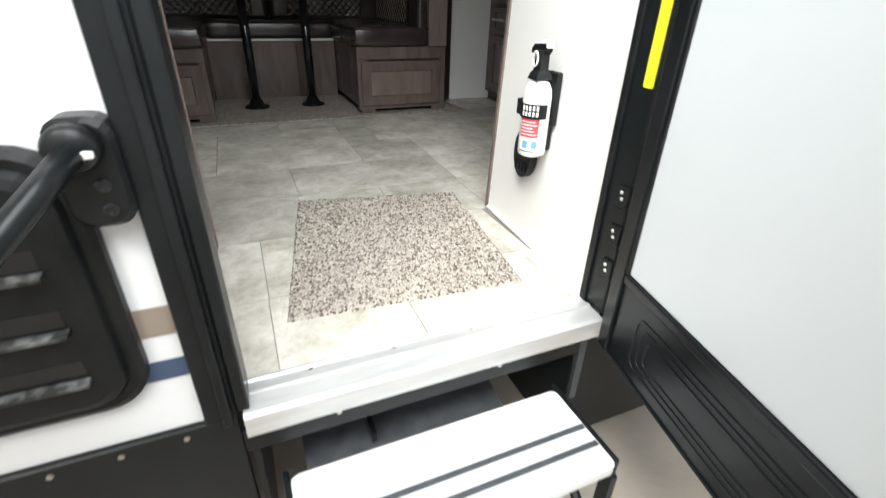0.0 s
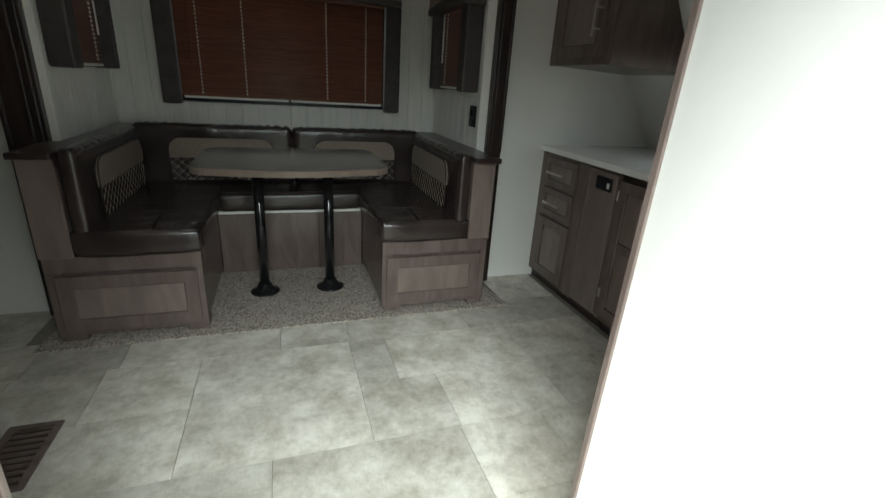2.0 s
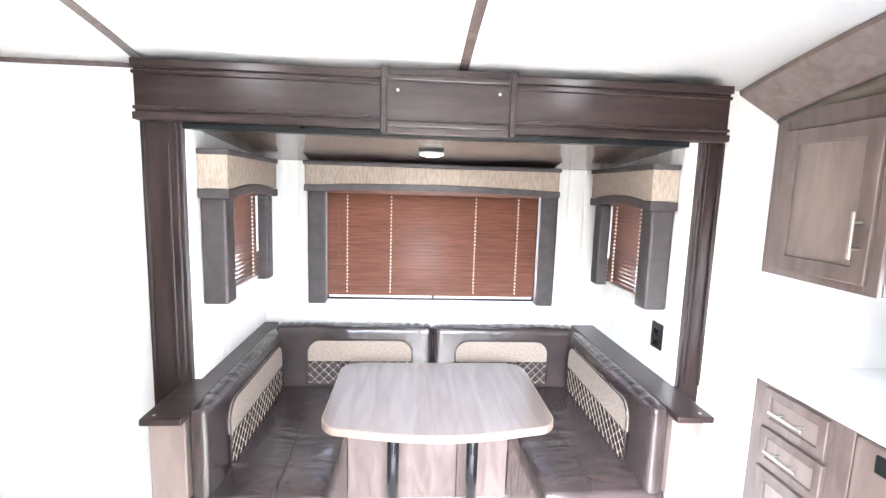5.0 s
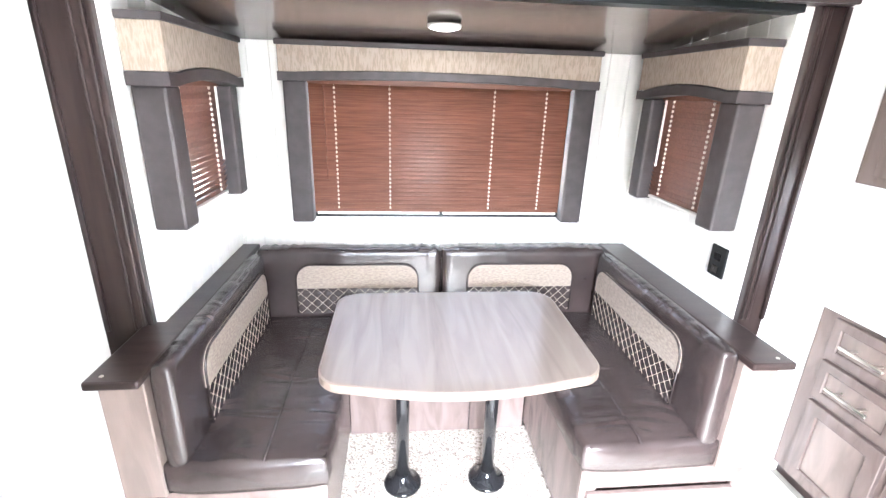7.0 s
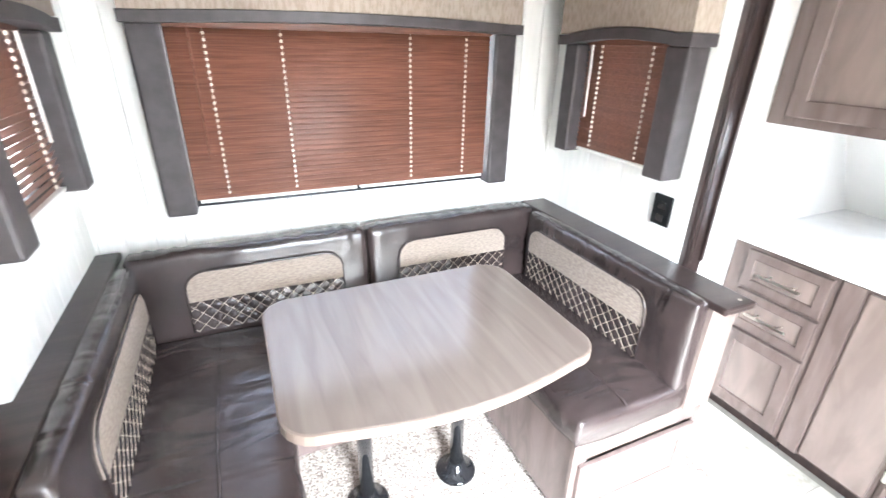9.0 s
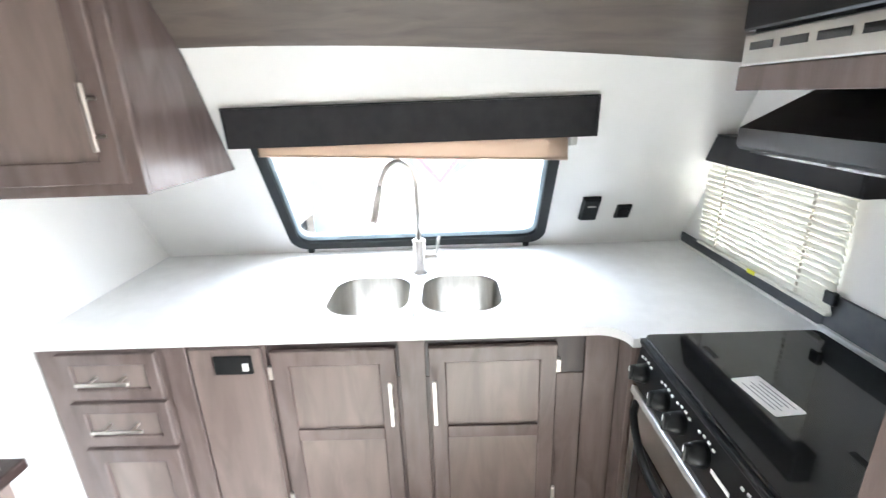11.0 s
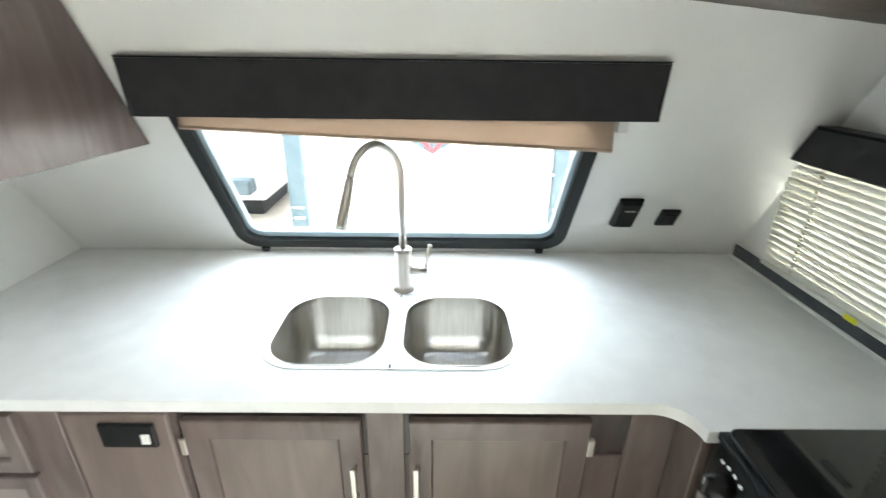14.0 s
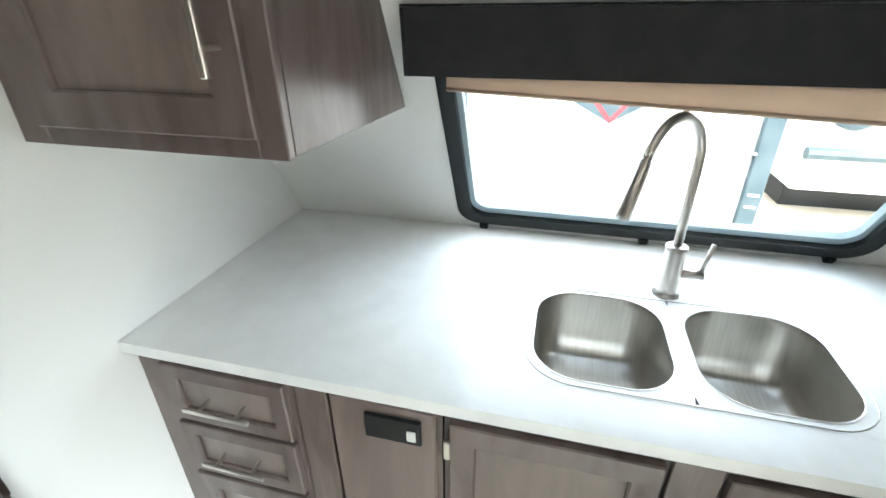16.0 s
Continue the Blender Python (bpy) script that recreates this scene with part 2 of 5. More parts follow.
M_LAMP = mat("lamp_lens", (1.0, 0.97, 0.92), rough=0.3, emit=1.6, bump=0)
M_CONC = mat("concrete", (0.50, 0.445, 0.37), (0.64, 0.575, 0.485), 0.85, scale=3.0, bump=0.5, fine=60, detail=9)
M_GLASS = glass("window_glass")
M_FROST = mat("door_white_panel", (0.62, 0.65, 0.655), (0.66, 0.69, 0.695), 0.4, scale=1.5, bump=0.04, fine=260)
M_RED = mat("red_print", (0.62, 0.06, 0.07), rough=0.5, bump=0)
M_BLUE = mat("blue_print", (0.12, 0.33, 0.62), rough=0.5, bump=0)
M_INK = mat("grey_print", (0.25, 0.25, 0.26), rough=0.6, bump=0)
M_PAPER = mat("white_paper", (0.80, 0.80, 0.79), (0.84, 0.84, 0.83), 0.7, scale=12, bump=0.05)
M_YELLOW = mat("yellow_tape", (0.80, 0.78, 0.03), rough=0.5, bump=0.05)
M_TAUPE = mat("taupe_stripe", (0.29, 0.235, 0.19), rough=0.35, bump=0.02)
M_NAVY = mat("navy_stripe", (0.055, 0.085, 0.15), rough=0.35, bump=0.02)
M_GASKET = mat("grey_gasket", (0.30, 0.37, 0.40), (0.34, 0.41, 0.44), 0.5, scale=6, bump=0.05)
M_EXT = mat("far_grey_trim", (0.05, 0.078, 0.092), (0.075, 0.105, 0.12), 0.5, scale=6, bump=0.05)

# ---- mesh helpers ----
def mesh_ob(name, bm, m, smooth=False):
    bmesh.ops.recalc_face_normals(bm, faces=bm.faces)
    me = bpy.data.meshes.new(name)
    bm.to_mesh(me)
    bm.free()
    me.materials.append(m)
    if smooth:
        me.shade_smooth()
    return new(name, me)


def thing(name, loc, label, category, group="", kind=""):
    ob = new(name)
    ob.location = loc
    ob.empty_display_size = 0.1
    return tagged(ob, label, category, group, kind)


def part(name, bm, m, parent, label="", smooth=False):
    ob = mesh_ob(name, bm, m, smooth)
    ob.parent = parent
    if parent.type == "EMPTY":
        ob.matrix_parent_inverse = Matrix.Translation(-parent.location)
    return tagged(ob, label)


def single(name, bm, m, label, category, group="", kind="", smooth=False):
    return tagged(mesh_ob(name, bm, m, smooth), label, category, group, kind)


def structure(name, bm, m, label="", smooth=False):
    return tagged(mesh_ob(name, bm, m, smooth), label, "", "", "structure")


def box(x0, x1, y0, y1, z0, z1, bevel=0.0, seg=2, bm=None, mtx=None):
    own = bmesh.new()
    vs = [own.verts.new(p) for p in ((x0, y0, z0), (x1, y0, z0), (x1, y1, z0), (x0, y1, z0), (x0, y0, z1), (x1, y0, z1), (x1, y1, z1), (x0, y1, z1))]
    for f in ((0, 3, 2, 1), (4, 5, 6, 7), (0, 1, 5, 4), (1, 2, 6, 5), (2, 3, 7, 6), (3, 0, 4, 7)):
        own.faces.new([vs[i] for i in f])
    if bevel:
        bmesh.ops.bevel(own, geom=own.edges[:], offset=bevel, segments=seg, profile=0.5, affect="EDGES")
    if mtx:
        own.transform(mtx)
    return merge(own, bm)


def merge(own, bm):
    if bm is None:
        return own
    me = bpy.data.meshes.new("tmp")
    own.to_mesh(me)
    own.free()
    bm.from_mesh(me)
    bpy.data.meshes.remove(me)
    return bm


def prism(pts, axis, a0, a1, bevel=0.0, bm=None, seg=2):
    """Extrudes a polygon of 2D points along an axis. x: points are (y, z); y: (x, z); z: (x, y)."""
    own = bmesh.new()
    put = {"x": lambda p, a: (a, p[0], p[1]), "y": lambda p, a: (p[0], a, p[1]), "z": lambda p, a: (p[0], p[1], a)}[axis]
    r0, r1 = [own.verts.new(put(p, a0)) for p in pts], [own.verts.new(put(p, a1)) for p in pts]
    own.faces.new(r0)
    own.faces.new(r1[::-1])
    k = len(pts)
    for i in range(k):
        own.faces.new((r0[i], r1[i], r1[(i + 1) % k], r0[(i + 1) % k]))
    bmesh.ops.recalc_face_normals(own, faces=own.faces)
    if bevel:
        caps = [e for e in own.edges if len({round(put(p, 0)[0], 9) for p in pts}) and abs(sum(abs(e.verts[0].co[j] - e.verts[1].co[j]) for j in [{"x": 0, "y": 1, "z": 2}[axis]])) < 1e-9]
        bmesh.ops.bevel(own, geom=caps, offset=bevel, segments=seg, profile=0.5, affect="EDGES")
    return merge(own, bm)


def rrect(x0, x1, y0, y1, r, n=5):
    out = []
    for cx, cy, a in ((x1 - r, y1 - r, 0), (x0 + r, y1 - r, 90), (x0 + r, y0 + r, 180), (x1 - r, y0 + r, 270)):
        for i in range(n + 1):
            t = radians(a + 90 * i / n)
            out.append((cx + r * math.cos(t), cy + r * math.sin(t)))
    return out


def tube(pts, r, seg=10, bm=None, cap=True, radii=None):
    own = bmesh.new()
    pts = [Vector(p) for p in pts]
    rings, ref = [], None
    for i, p in enumerate(pts):
        d = (pts[min(i + 1, len(pts) - 1)] - pts[max(i - 1, 0)]).normalized()
        if ref is None:
            ref = d.orthogonal().normalized()
        ref = (ref - d * ref.dot(d)).normalized()
        s = d.cross(ref)
        rr = radii[i] if radii else r
        rings.append([own.verts.new(p + rr * (math.cos(a) * ref + math.sin(a) * s)) for a in (2 * math.pi * k / seg for k in range(seg))])
    for a, b in zip(rings, rings[1:]):
        for k in range(seg):
            own.faces.new((a[k], a[(k + 1) % seg], b[(k + 1) % seg], b[k]))
    if cap:
        own.faces.new(rings[0][::-1])
        own.faces.new(rings[-1])
    return merge(own, bm)


def lathe(c, prof, seg=24, axis="z", bm=None):
    """Turns a profile of (radius, height) about an axis through c."""
    own = bmesh.new()
    rings = []
    for r, h in prof:
        ring = []
        for k in range(seg):
            a = 2 * math.pi * k / seg
            u, v = max(r, 1e-4) * math.cos(a), max(r, 1e-4) * math.sin(a)
            d = {"z": (u, v, h), "y": (u, h, v), "x": (h, u, v)}[axis]
            ring.append(own.verts.new(Vector(c) + Vector(d)))
        rings.append(ring)
    for a, b in zip(rings, rings[1:]):
        for k in range(seg):
            own.faces.new((a[k], a[(k + 1) % seg], b[(k + 1) % seg], b[k]))
    own.faces.new(rings[0][::-1])
    own.faces.new(rings[-1])
    return merge(own, bm)


def loft(rings, bm=None, cap0=True, cap1=True):
    own = bmesh.new()
    rs = [[own.verts.new(p) for p in ring] for ring in rings]
    k = len(rs[0])
    for a, b in zip(rs, rs[1:]):
        for i in range(k):
            own.faces.new((a[i], a[(i + 1) % k], b[(i + 1) % k], b[i]))
    if cap0:
        own.faces.new(rs[0][::-1])
    if cap1:
        own.faces.new(rs[-1])
    return merge(own, bm)


def cushion(x0, x1, y0, y1, z0, z1, r, wrinkle=0.004, puff=0.0, step=0.024, seed=0.0, pleat=None):
    """A padded block: rounded all round, a little puffed, with soft wrinkles. pleat: (axis, sign) of a top edge with short gathers."""
    own = bmesh.new()
    size = (x1 - x0, y1 - y0, z1 - z0)
    lo, hi = Vector((x0, y0, z0)), Vector((x1, y1, z1))
    n = [max(4, min(42, int(s / step))) for s in size]
    ix = {}

    def grid_at(a):
        s = [a[j] / n[j] for j in range(3)]
        key = tuple(a)
        if key not in ix:
            p = Vector([lo[j] + size[j] * (0.5 - 0.5 * math.cos(math.pi * s[j])) * 0.35 + size[j] * s[j] * 0.65 for j in range(3)])
            q = Vector([min(max(p[j], lo[j] + r), hi[j] - r) for j in range(3)])
            d = p - q
            if d.length > 1e-9:
                p = q + d.normalized() * r
                nn = d.normalized()
            else:
                nn = Vector((0, 0, 1))
            across = (p.x * 3, p.y * 13, p.z * 5) if size[1] > size[0] else (p.x * 13, p.y * 3, p.z * 5)
            w = wrinkle * (0.7 * noise.noise(Vector((p.x * 4 + seed, p.y * 4, p.z * 4))) + 0.75 * noise.noise(Vector(across) + Vector((seed, 0, seed))))
            bul = puff * math.prod(1 - (2 * s[j] - 1) ** 4 if 0 < s[j] < 1 else 1 for j in range(3))
            if pleat:
                along = p.x if pleat == "x" else p.y
                top = max(0.0, 1 - (hi.z - p.z) / 0.09)
                w += 0.008 * top * math.sin(along * 130 + 3 * noise.noise(Vector((along * 9, seed, 0)))) * max(0, noise.noise(Vector((along * 4, seed + 3, 1))) + 0.35)
            ix[key] = own.verts.new(p + nn * (w + bul))
        return ix[key]

    for ax in range(3):
        u, v = (ax + 1) % 3, (ax + 2) % 3
        for side in (0, n[ax]):
            for i in range(n[u]):
                for j in range(n[v]):
                    quad = []
                    for du, dv in ((0, 0), (1, 0), (1, 1), (0, 1)):
                        a = [0, 0, 0]
                        a[ax], a[u], a[v] = side, i + du, j + dv
                        quad.append(grid_at(a))
                    own.faces.new(quad if side else quad[::-1])
    return own


def grid_slab(xs, ys, inside, z0, z1, extra=()):
    """A slab over the cells of a grid that are inside, as one connected mesh; extra: outlines welded on to it."""
    own = bmesh.new()
    for i in range(len(xs) - 1):
        for j in range(len(ys) - 1):
            if inside((xs[i] + xs[i + 1]) / 2, (ys[j] + ys[j + 1]) / 2):
                own.faces.new([own.verts.new((x, y, z1)) for x, y in ((xs[i], ys[j]), (xs[i + 1], ys[j]), (xs[i + 1], ys[j + 1]), (xs[i], ys[j + 1]))])
    for pts in extra:
        own.faces.new([own.verts.new((x, y, z1)) for x, y in pts])
    bmesh.ops.remove_doubles(own, verts=own.verts, dist=1e-5)
    bmesh.ops.recalc_face_normals(own, faces=own.faces)
    top = own.faces[:]
    got = bmesh.ops.extrude_face_region(own, geom=top)
    for v in got["geom"]:
        if isinstance(v, bmesh.types.BMVert):
            v.co.z = z0
    return own


def shaker(name, parent, axis, face, a0, a1, z0, z1, out, rail=0.055, t=0.02, label=""):
    """A framed door or drawer front on the plane face, towards out (+1 or -1): a frame round a sunken panel."""
    def bb(u0, u1, w0, w1, d0, d1, bm=None, bv=0.002):
        lo, hi = sorted((face + out * d0, face + out * d1))
        if axis == "x":
            return box(lo, hi, u0, u1, w0, w1, bv, 1, bm)
        return box(u0, u1, lo, hi, w0, w1, bv, 1, bm)
    at = (lambda u, z, o: (face + out * o, u, z)) if axis == "x" else (lambda u, z, o: (u, face + out * o, z))

    def rect(g, o):
        return [at(a0 + g, z0 + g, o), at(a1 - g, z0 + g, o), at(a1 - g, z1 - g, o), at(a0 + g, z1 - g, o)]
    fr = loft([rect(0, 0.001), rect(0, t - 0.003), rect(0.003, t), rect(rail - 0.004, t), rect(rail, t - 0.004), rect(rail, 0.001)], None, False, False)
    d = part(name, fr, M_CAB, parent, label)
    part("panel", bb(a0 + rail, a1 - rail, z0 + rail, z1 - rail, 0.001, t * 0.45, None, 0.0), M_CABP, d)
    return d


def bar_pull(parent, axis, face, out, u0, u1, z0, z1, name="handle"):
    """A flat bar pull on two posts; the bar runs along u or along z."""
    d = 0.040
    at = (lambda u, z, o: (face + out * o, u, z)) if axis == "x" else (lambda u, z, o: (u, face + out * o, z))
    vert = abs(z1 - z0) > abs(u1 - u0)
    bm = bmesh.new()
    w = 0.006
    lo, hi = sorted((face + out * (d - 0.004), face + out * (d + 0.004)))
    ua, ub, za, zb = (u0 - w, u1 + w, z0, z1) if vert else (u0, u1, z0 - w, z1 + w)
    if axis == "x":
        box(lo, hi, ua, ub, za, zb, 0.0015, 1, bm)
    else:
        box(ua, ub, lo, hi, za, zb, 0.0015, 1, bm)
    for f in (0.22, 0.78):
        u, z = u0 + (u1 - u0) * f, z0 + (z1 - z0) * f
        tube([at(u, z, 0.0), at(u, z, d)], 0.0045, 8, bm)
    return part(name, bm, M_NICKEL, parent, "brushed nickel bar handle")


# ---- shell of the trailer ----
Y_SL = 2.556                       # wall with the slide-out
Y_ST = 0.12                        # wall behind the stove
XW0, XW1 = -0.98, 1.335            # slide-out casing


def zc(y):
    """Height of the vaulted ceiling."""
    return 2.27 - 0.15 * ((y - 1.3) / 1.26) ** 2


FLOOR = structure("floor", box(-3.0, 2.48, -0.02, Y_SL + 0.06, -0.12, -0.004), M_GROUT, "vinyl floor with grey stone-look tiles")
structure("wall_slide_side", box(-3.0, XW0, Y_SL, Y_SL + 0.06, -0.1, 2.2), M_WALL, "white vinyl wall beside the slide-out")
structure("wall_slide_side", box(XW1, 2.56, Y_SL, Y_SL + 0.06, -0.1, 2.2), M_WALL, "white vinyl wall beside the kitchen counter")
structure("wall_slide_side", box(XW0, XW1, Y_SL, Y_SL + 0.06, 1.93, 2.2), M_WALL, "white wall above the slide-out")
structure("wall_end", box(-3.06, -3.0, -0.07, Y_SL + 0.06, -0.1, 2.3), M_WALL, "white end wall")
# wall with the entry door, and the thicker wall behind the stove with its window
DX0, DX1, DZ1 = -0.238, 0.668, 1.93
structure("wall_door_side", box(-3.0, DX0, -0.065, 0.03, -0.03, 2.2), M_GEL, "white wall with the entry door")
structure("wall_door_side", box(DX1, 0.93, -0.065, 0.03, -0.03, 2.2), M_GEL, "white wall beside the entry door")
structure("wall_door_side", box(DX0, DX1, -0.065, 0.03, DZ1, 2.2), M_GEL, "white wall above the entry door")
SX0, SX1, SZ0, SZ1 = 1.60, 2.26, 0.97, 1.36
UPR = Matrix(((1, 0, 0, 0), (0, 0, 1, 0), (0, 1, 0, 0), (0, 0, 0, 1)))      # (x, z, y) to (x, y, z)
SIDE = Matrix(((0, 0, 1, 0), (1, 0, 0, 0), (0, 1, 0, 0), (0, 0, 0, 1)))     # (y, z, x) to (x, y, z)
bm = grid_slab((0.93, SX0, SX1, 2.56), (-0.03, SZ0, SZ1, 2.2), lambda u, v: not (SX0 < u < SX1 and SZ0 < v < SZ1), -0.065, Y_ST)
bm.transform(UPR)
structure("wall_stove", bm, M_WALL, "white wall behind the stove")

# vaulted ceiling and the curved soffit over the kitchen
bm = bmesh.new()
ys = [-0.07 + i * (Y_SL + 0.13) / 24 for i in range(25)]
lo = [[bm.verts.new((x, y, zc(y))) for y in ys] for x in (-3.05, 1.46)]
up = [[bm.verts.new((x, y, zc(y) + 0.05)) for y in ys] for x in (-3.05, 1.46)]
for i in range(24):
    bm.faces.new((lo[0][i], lo[1][i], lo[1][i + 1], lo[0][i + 1]))
    bm.faces.new((up[0][i], up[0][i + 1], up[1][i + 1], up[1][i]))
for a, b in ((lo[0], up[0]), (lo[1], up[1])):
    for i in range(24):
        bm.faces.new((a[i], a[i + 1], b[i + 1], b[i]))
for i in (0, 24):
    bm.faces.new((lo[0][i], lo[1][i], up[1][i], up[0][i]))
structure("ceiling", bm, M_CEIL, "white vaulted ceiling", True)

ys2 = [Y_ST + i * (Y_SL - Y_ST) / 28 for i in range(29)]


def sheet(sections, thick):
    """A curved board from cross-sections of (x, y, z) points."""
    own = bmesh.new()
    a = [[own.verts.new(p) for p in s] for s in sections]
    b = [[own.verts.new(Vector(p) + Vector(thick)) for p in s] for s in sections]
    for g in (a, b):
        for i in range(len(g) - 1):
            for j in range(len(g[0]) - 1):
                own.faces.new((g[i][j], g[i][j + 1], g[i + 1][j + 1], g[i + 1][j]))
    for i in range(len(a) - 1):
        for j in (0, len(a[0]) - 1):
            own.faces.new((a[i][j], a[i + 1][j], b[i + 1][j], b[i][j]))
    for i in (0, len(a) - 1):
        for j in range(len(a[0]) - 1):
            own.faces.new((a[i][j], a[i][j + 1], b[i][j + 1], b[i][j]))
    return own


structure("soffit_fascia", sheet([[(1.455, y, zc(y) - 0.002), (1.46, y, zc(y) - 0.02), (1.625, y, zc(y) - 0.112), (1.63, y, zc(y) - 0.118)] for y in ys2], (0.03, 0, 0.03)),
          M_CAB, "arched brown wood band under the ceiling", False)
def soffit_end(y):
    """Where the soffit meets the leaning wall: x and height."""
    z = 1.617 + 0.0686 * (y - 0.2) - 0.0103 * (y - 0.2) * (y - 0.9)
    return 2.488 - 0.6 * (z - 0.88), z


structure("soffit", sheet([[(1.637, y, zc(y) - 0.120)] + [(1.637 * (1 - f) + soffit_end(y)[0] * f, y, (zc(y) - 0.120) * (1 - f) + soffit_end(y)[1] * f - 0.012 * math.sin(math.pi * f)) for f in (0.15, 0.3, 0.45, 0.6, 0.75, 0.9, 1.0)] for y in ys2], (0.03, 0, 0.03)),
          M_SOFFIT, "curved brown wood soffit over the kitchen", True)

# leaning front wall with its window: local frame of y, up the slope, and outwards
SL = Matrix(((0, -0.5145, 0.8575, 2.48), (1, 0, 0, 0), (0, 0.8575, 0.5145, 0.88), (0, 0, 0, 1)))
KY0, KY1, KS0, KS1 = 0.775, 1.925, 0.045, 0.68
bm = grid_slab((Y_ST - 0.18, KY0, KY1, Y_SL + 0.06), (-0.06, KS0, KS1, 1.0), lambda u, v: not (KY0 < u < KY1 and KS0 < v < KS1), 0.05, 0.0)
bm.transform(SL)
structure("wall_nose", bm, M_WALL, "white leaning wall behind the sink")
structure("wall_nose_base", box(2.485, 2.54, -0.06, Y_SL + 0.06, -0.1, 0.86), M_WALL, "white wall below the counter")

# ---- slide-out shell ----
SXL, SXR, SYB = -0.79, 1.195, 3.32
SLIDE = thing("slide_out_room", (0.2, 2.9, 0), "white boarded slide-out room with brown ceiling", "alcove", kind="structure")
part("floor_deck", box(SXL - 0.05, SXR + 0.05, 2.2, SYB + 0.05, -0.10, -0.006), M_GROUT, SLIDE)
# openings of the three windows
WX0, WX1, WZ0, WZ1 = -0.44, 0.83, 1.01, 1.66
SWY0, SWY1, SWZ0, SWZ1 = 2.61, 3.04, 1.175, 1.63
bm = grid_slab((SXL - 0.05, WX0, WX1, SXR + 0.05), (0, WZ0, WZ1, 1.95), lambda u, v: not (WX0 < u < WX1 and WZ0 < v < WZ1), SYB + 0.012, SYB + 0.05)
bm.transform(UPR)
part("back_wall", bm, M_WALL, SLIDE)
for xa, xb in ((SXL - 0.05, SXL - 0.008), (SXR + 0.008, SXR + 0.05)):
    bm = grid_slab((2.475, SWY0, SWY1, SYB + 0.012), (0, SWZ0, SWZ1, 1.95), lambda u, v: not (SWY0 < u < SWY1 and SWZ0 < v < SWZ1), xa, xb)
    bm.transform(SIDE)
    part("side_wall", bm, M_WALL, SLIDE)
part("slide_ceiling", sheet([[(x, 2.47, 1.872), (x, 2.9, 1.838), (x, SYB + 0.01, 1.80)] for x in (SXL, 0.2, SXR)], (0, 0, 0.04)), M_SLCEIL, SLIDE, "glossy brown wood-look ceiling")
# corner beads
for x in (SXL + 0.006, SXR - 0.006):
    part("corner_bead", box(x - 0.006, x + 0.006, SYB - 0.012, SYB, 0.85, 1.80, 0.002, 1), M_WHITEP, SLIDE)

# casing round the opening: stepped uprights and the header with its middle panel
CASE = thing("slide_out_casing", (0.18, 2.45, 0), "dark brown wooden casing round the slide-out opening", "trim", kind="structure")
for s, xo, xi in ((1, -0.972, -0.818), (-1, 1.342, 1.246)):
    bm = box(min(xo, xi), max(xo, xi), 2.452, Y_SL + 0.02, 0.02, 1.90, 0.004, 2)
    part("upright", bm, M_DARKV, CASE)
    for f, w, d in ((0.10, 0.016, 0.012), (0.86, 0.014, 0.010), (0.66, 0.010, 0.006)):
        xx = xo + (xi - xo) * f
        part("upright_bead", box(xx - w / 2, xx + w / 2, 2.452 - d, 2.452, 0.84, 1.885, 0.004, 2), M_DARKV, CASE)
part("header", box(-0.975, 1.335, 2.43, Y_SL - 0.002, 1.885, 2.108, 0.005, 2), M_DARK, CASE)
for z0, z1, d in ((2.075, 2.106, 0.014), (1.887, 1.915, 0.014), (2.052, 2.066, 0.010), (1.925, 1.938, 0.010)):
    part("header_bead", box(-0.978, 1.338, 2.43 - d, 2.43, z0, z1, 0.004, 2), M_DARK, CASE)
part("header_underside", box(-0.81, 1.185, 2.436, 2.50, 1.862, 1.885, 0.003, 1), M_BLKM, CASE, "dark slate seal strip under the header")
mp = part("middle_panel", box(-0.06, 0.45, 2.405, 2.428, 1.868, 2.112, 0.004, 2), M_DARK, CASE)
for x in (-0.052, 0.442):
    part("panel_strap", box(x - 0.012, x + 0.012, 2.394, 2.405, 1.868, 2.116, 0.003, 1), M_DARK, mp)
for z in (1.905, 2.075):
    part("panel_bead", box(-0.038, 0.428, 2.390, 2.405, z - 0.012, z + 0.012, 0.006, 2), M_DARK, mp)
for x in (0.0, 0.39):
    part("screw", lathe((x, 2.405, 2.03), [(0.0, -0.004), (0.006, -0.003), (0.006, 0.0)], 10, "y"), M_NICKEL, mp)

# ceiling battens and crown strip
for x in (0.255, -1.0):
    structure("ceiling_batten", sheet([[(x - 0.018, y, zc(y) - 0.006), (x + 0.018, y, zc(y) - 0.006)] for y in ys], (0, 0, 0.0055)), M_CAB, "brown wooden ceiling batten")
structure("crown_strip", box(-3.0, -0.98, Y_SL - 0.012, Y_SL, 2.098, 2.116, 0.003, 1), M_CAB, "brown crown strip at the ceiling")

# cabinet column between the entry and the stove: white towards the door, brown towards the room
COL = thing("partition_column", (0.8, 0.3, 0), "white partition by the door with a brown wooden end", "partition", kind="structure")


def white_ring(z):
    """Outline of the slightly twisted white face at one height."""
    f = z / 2.22
    a, b = Vector((0.650 + 0.005 * f, -0.012, z)), Vector((0.692 + 0.086 * f, 0.60, z))
    front = [a.lerp(b, i / 8) for i in range(9)]
    return front + [p + Vector((0.020, 0, 0)) for p in reversed(front)]


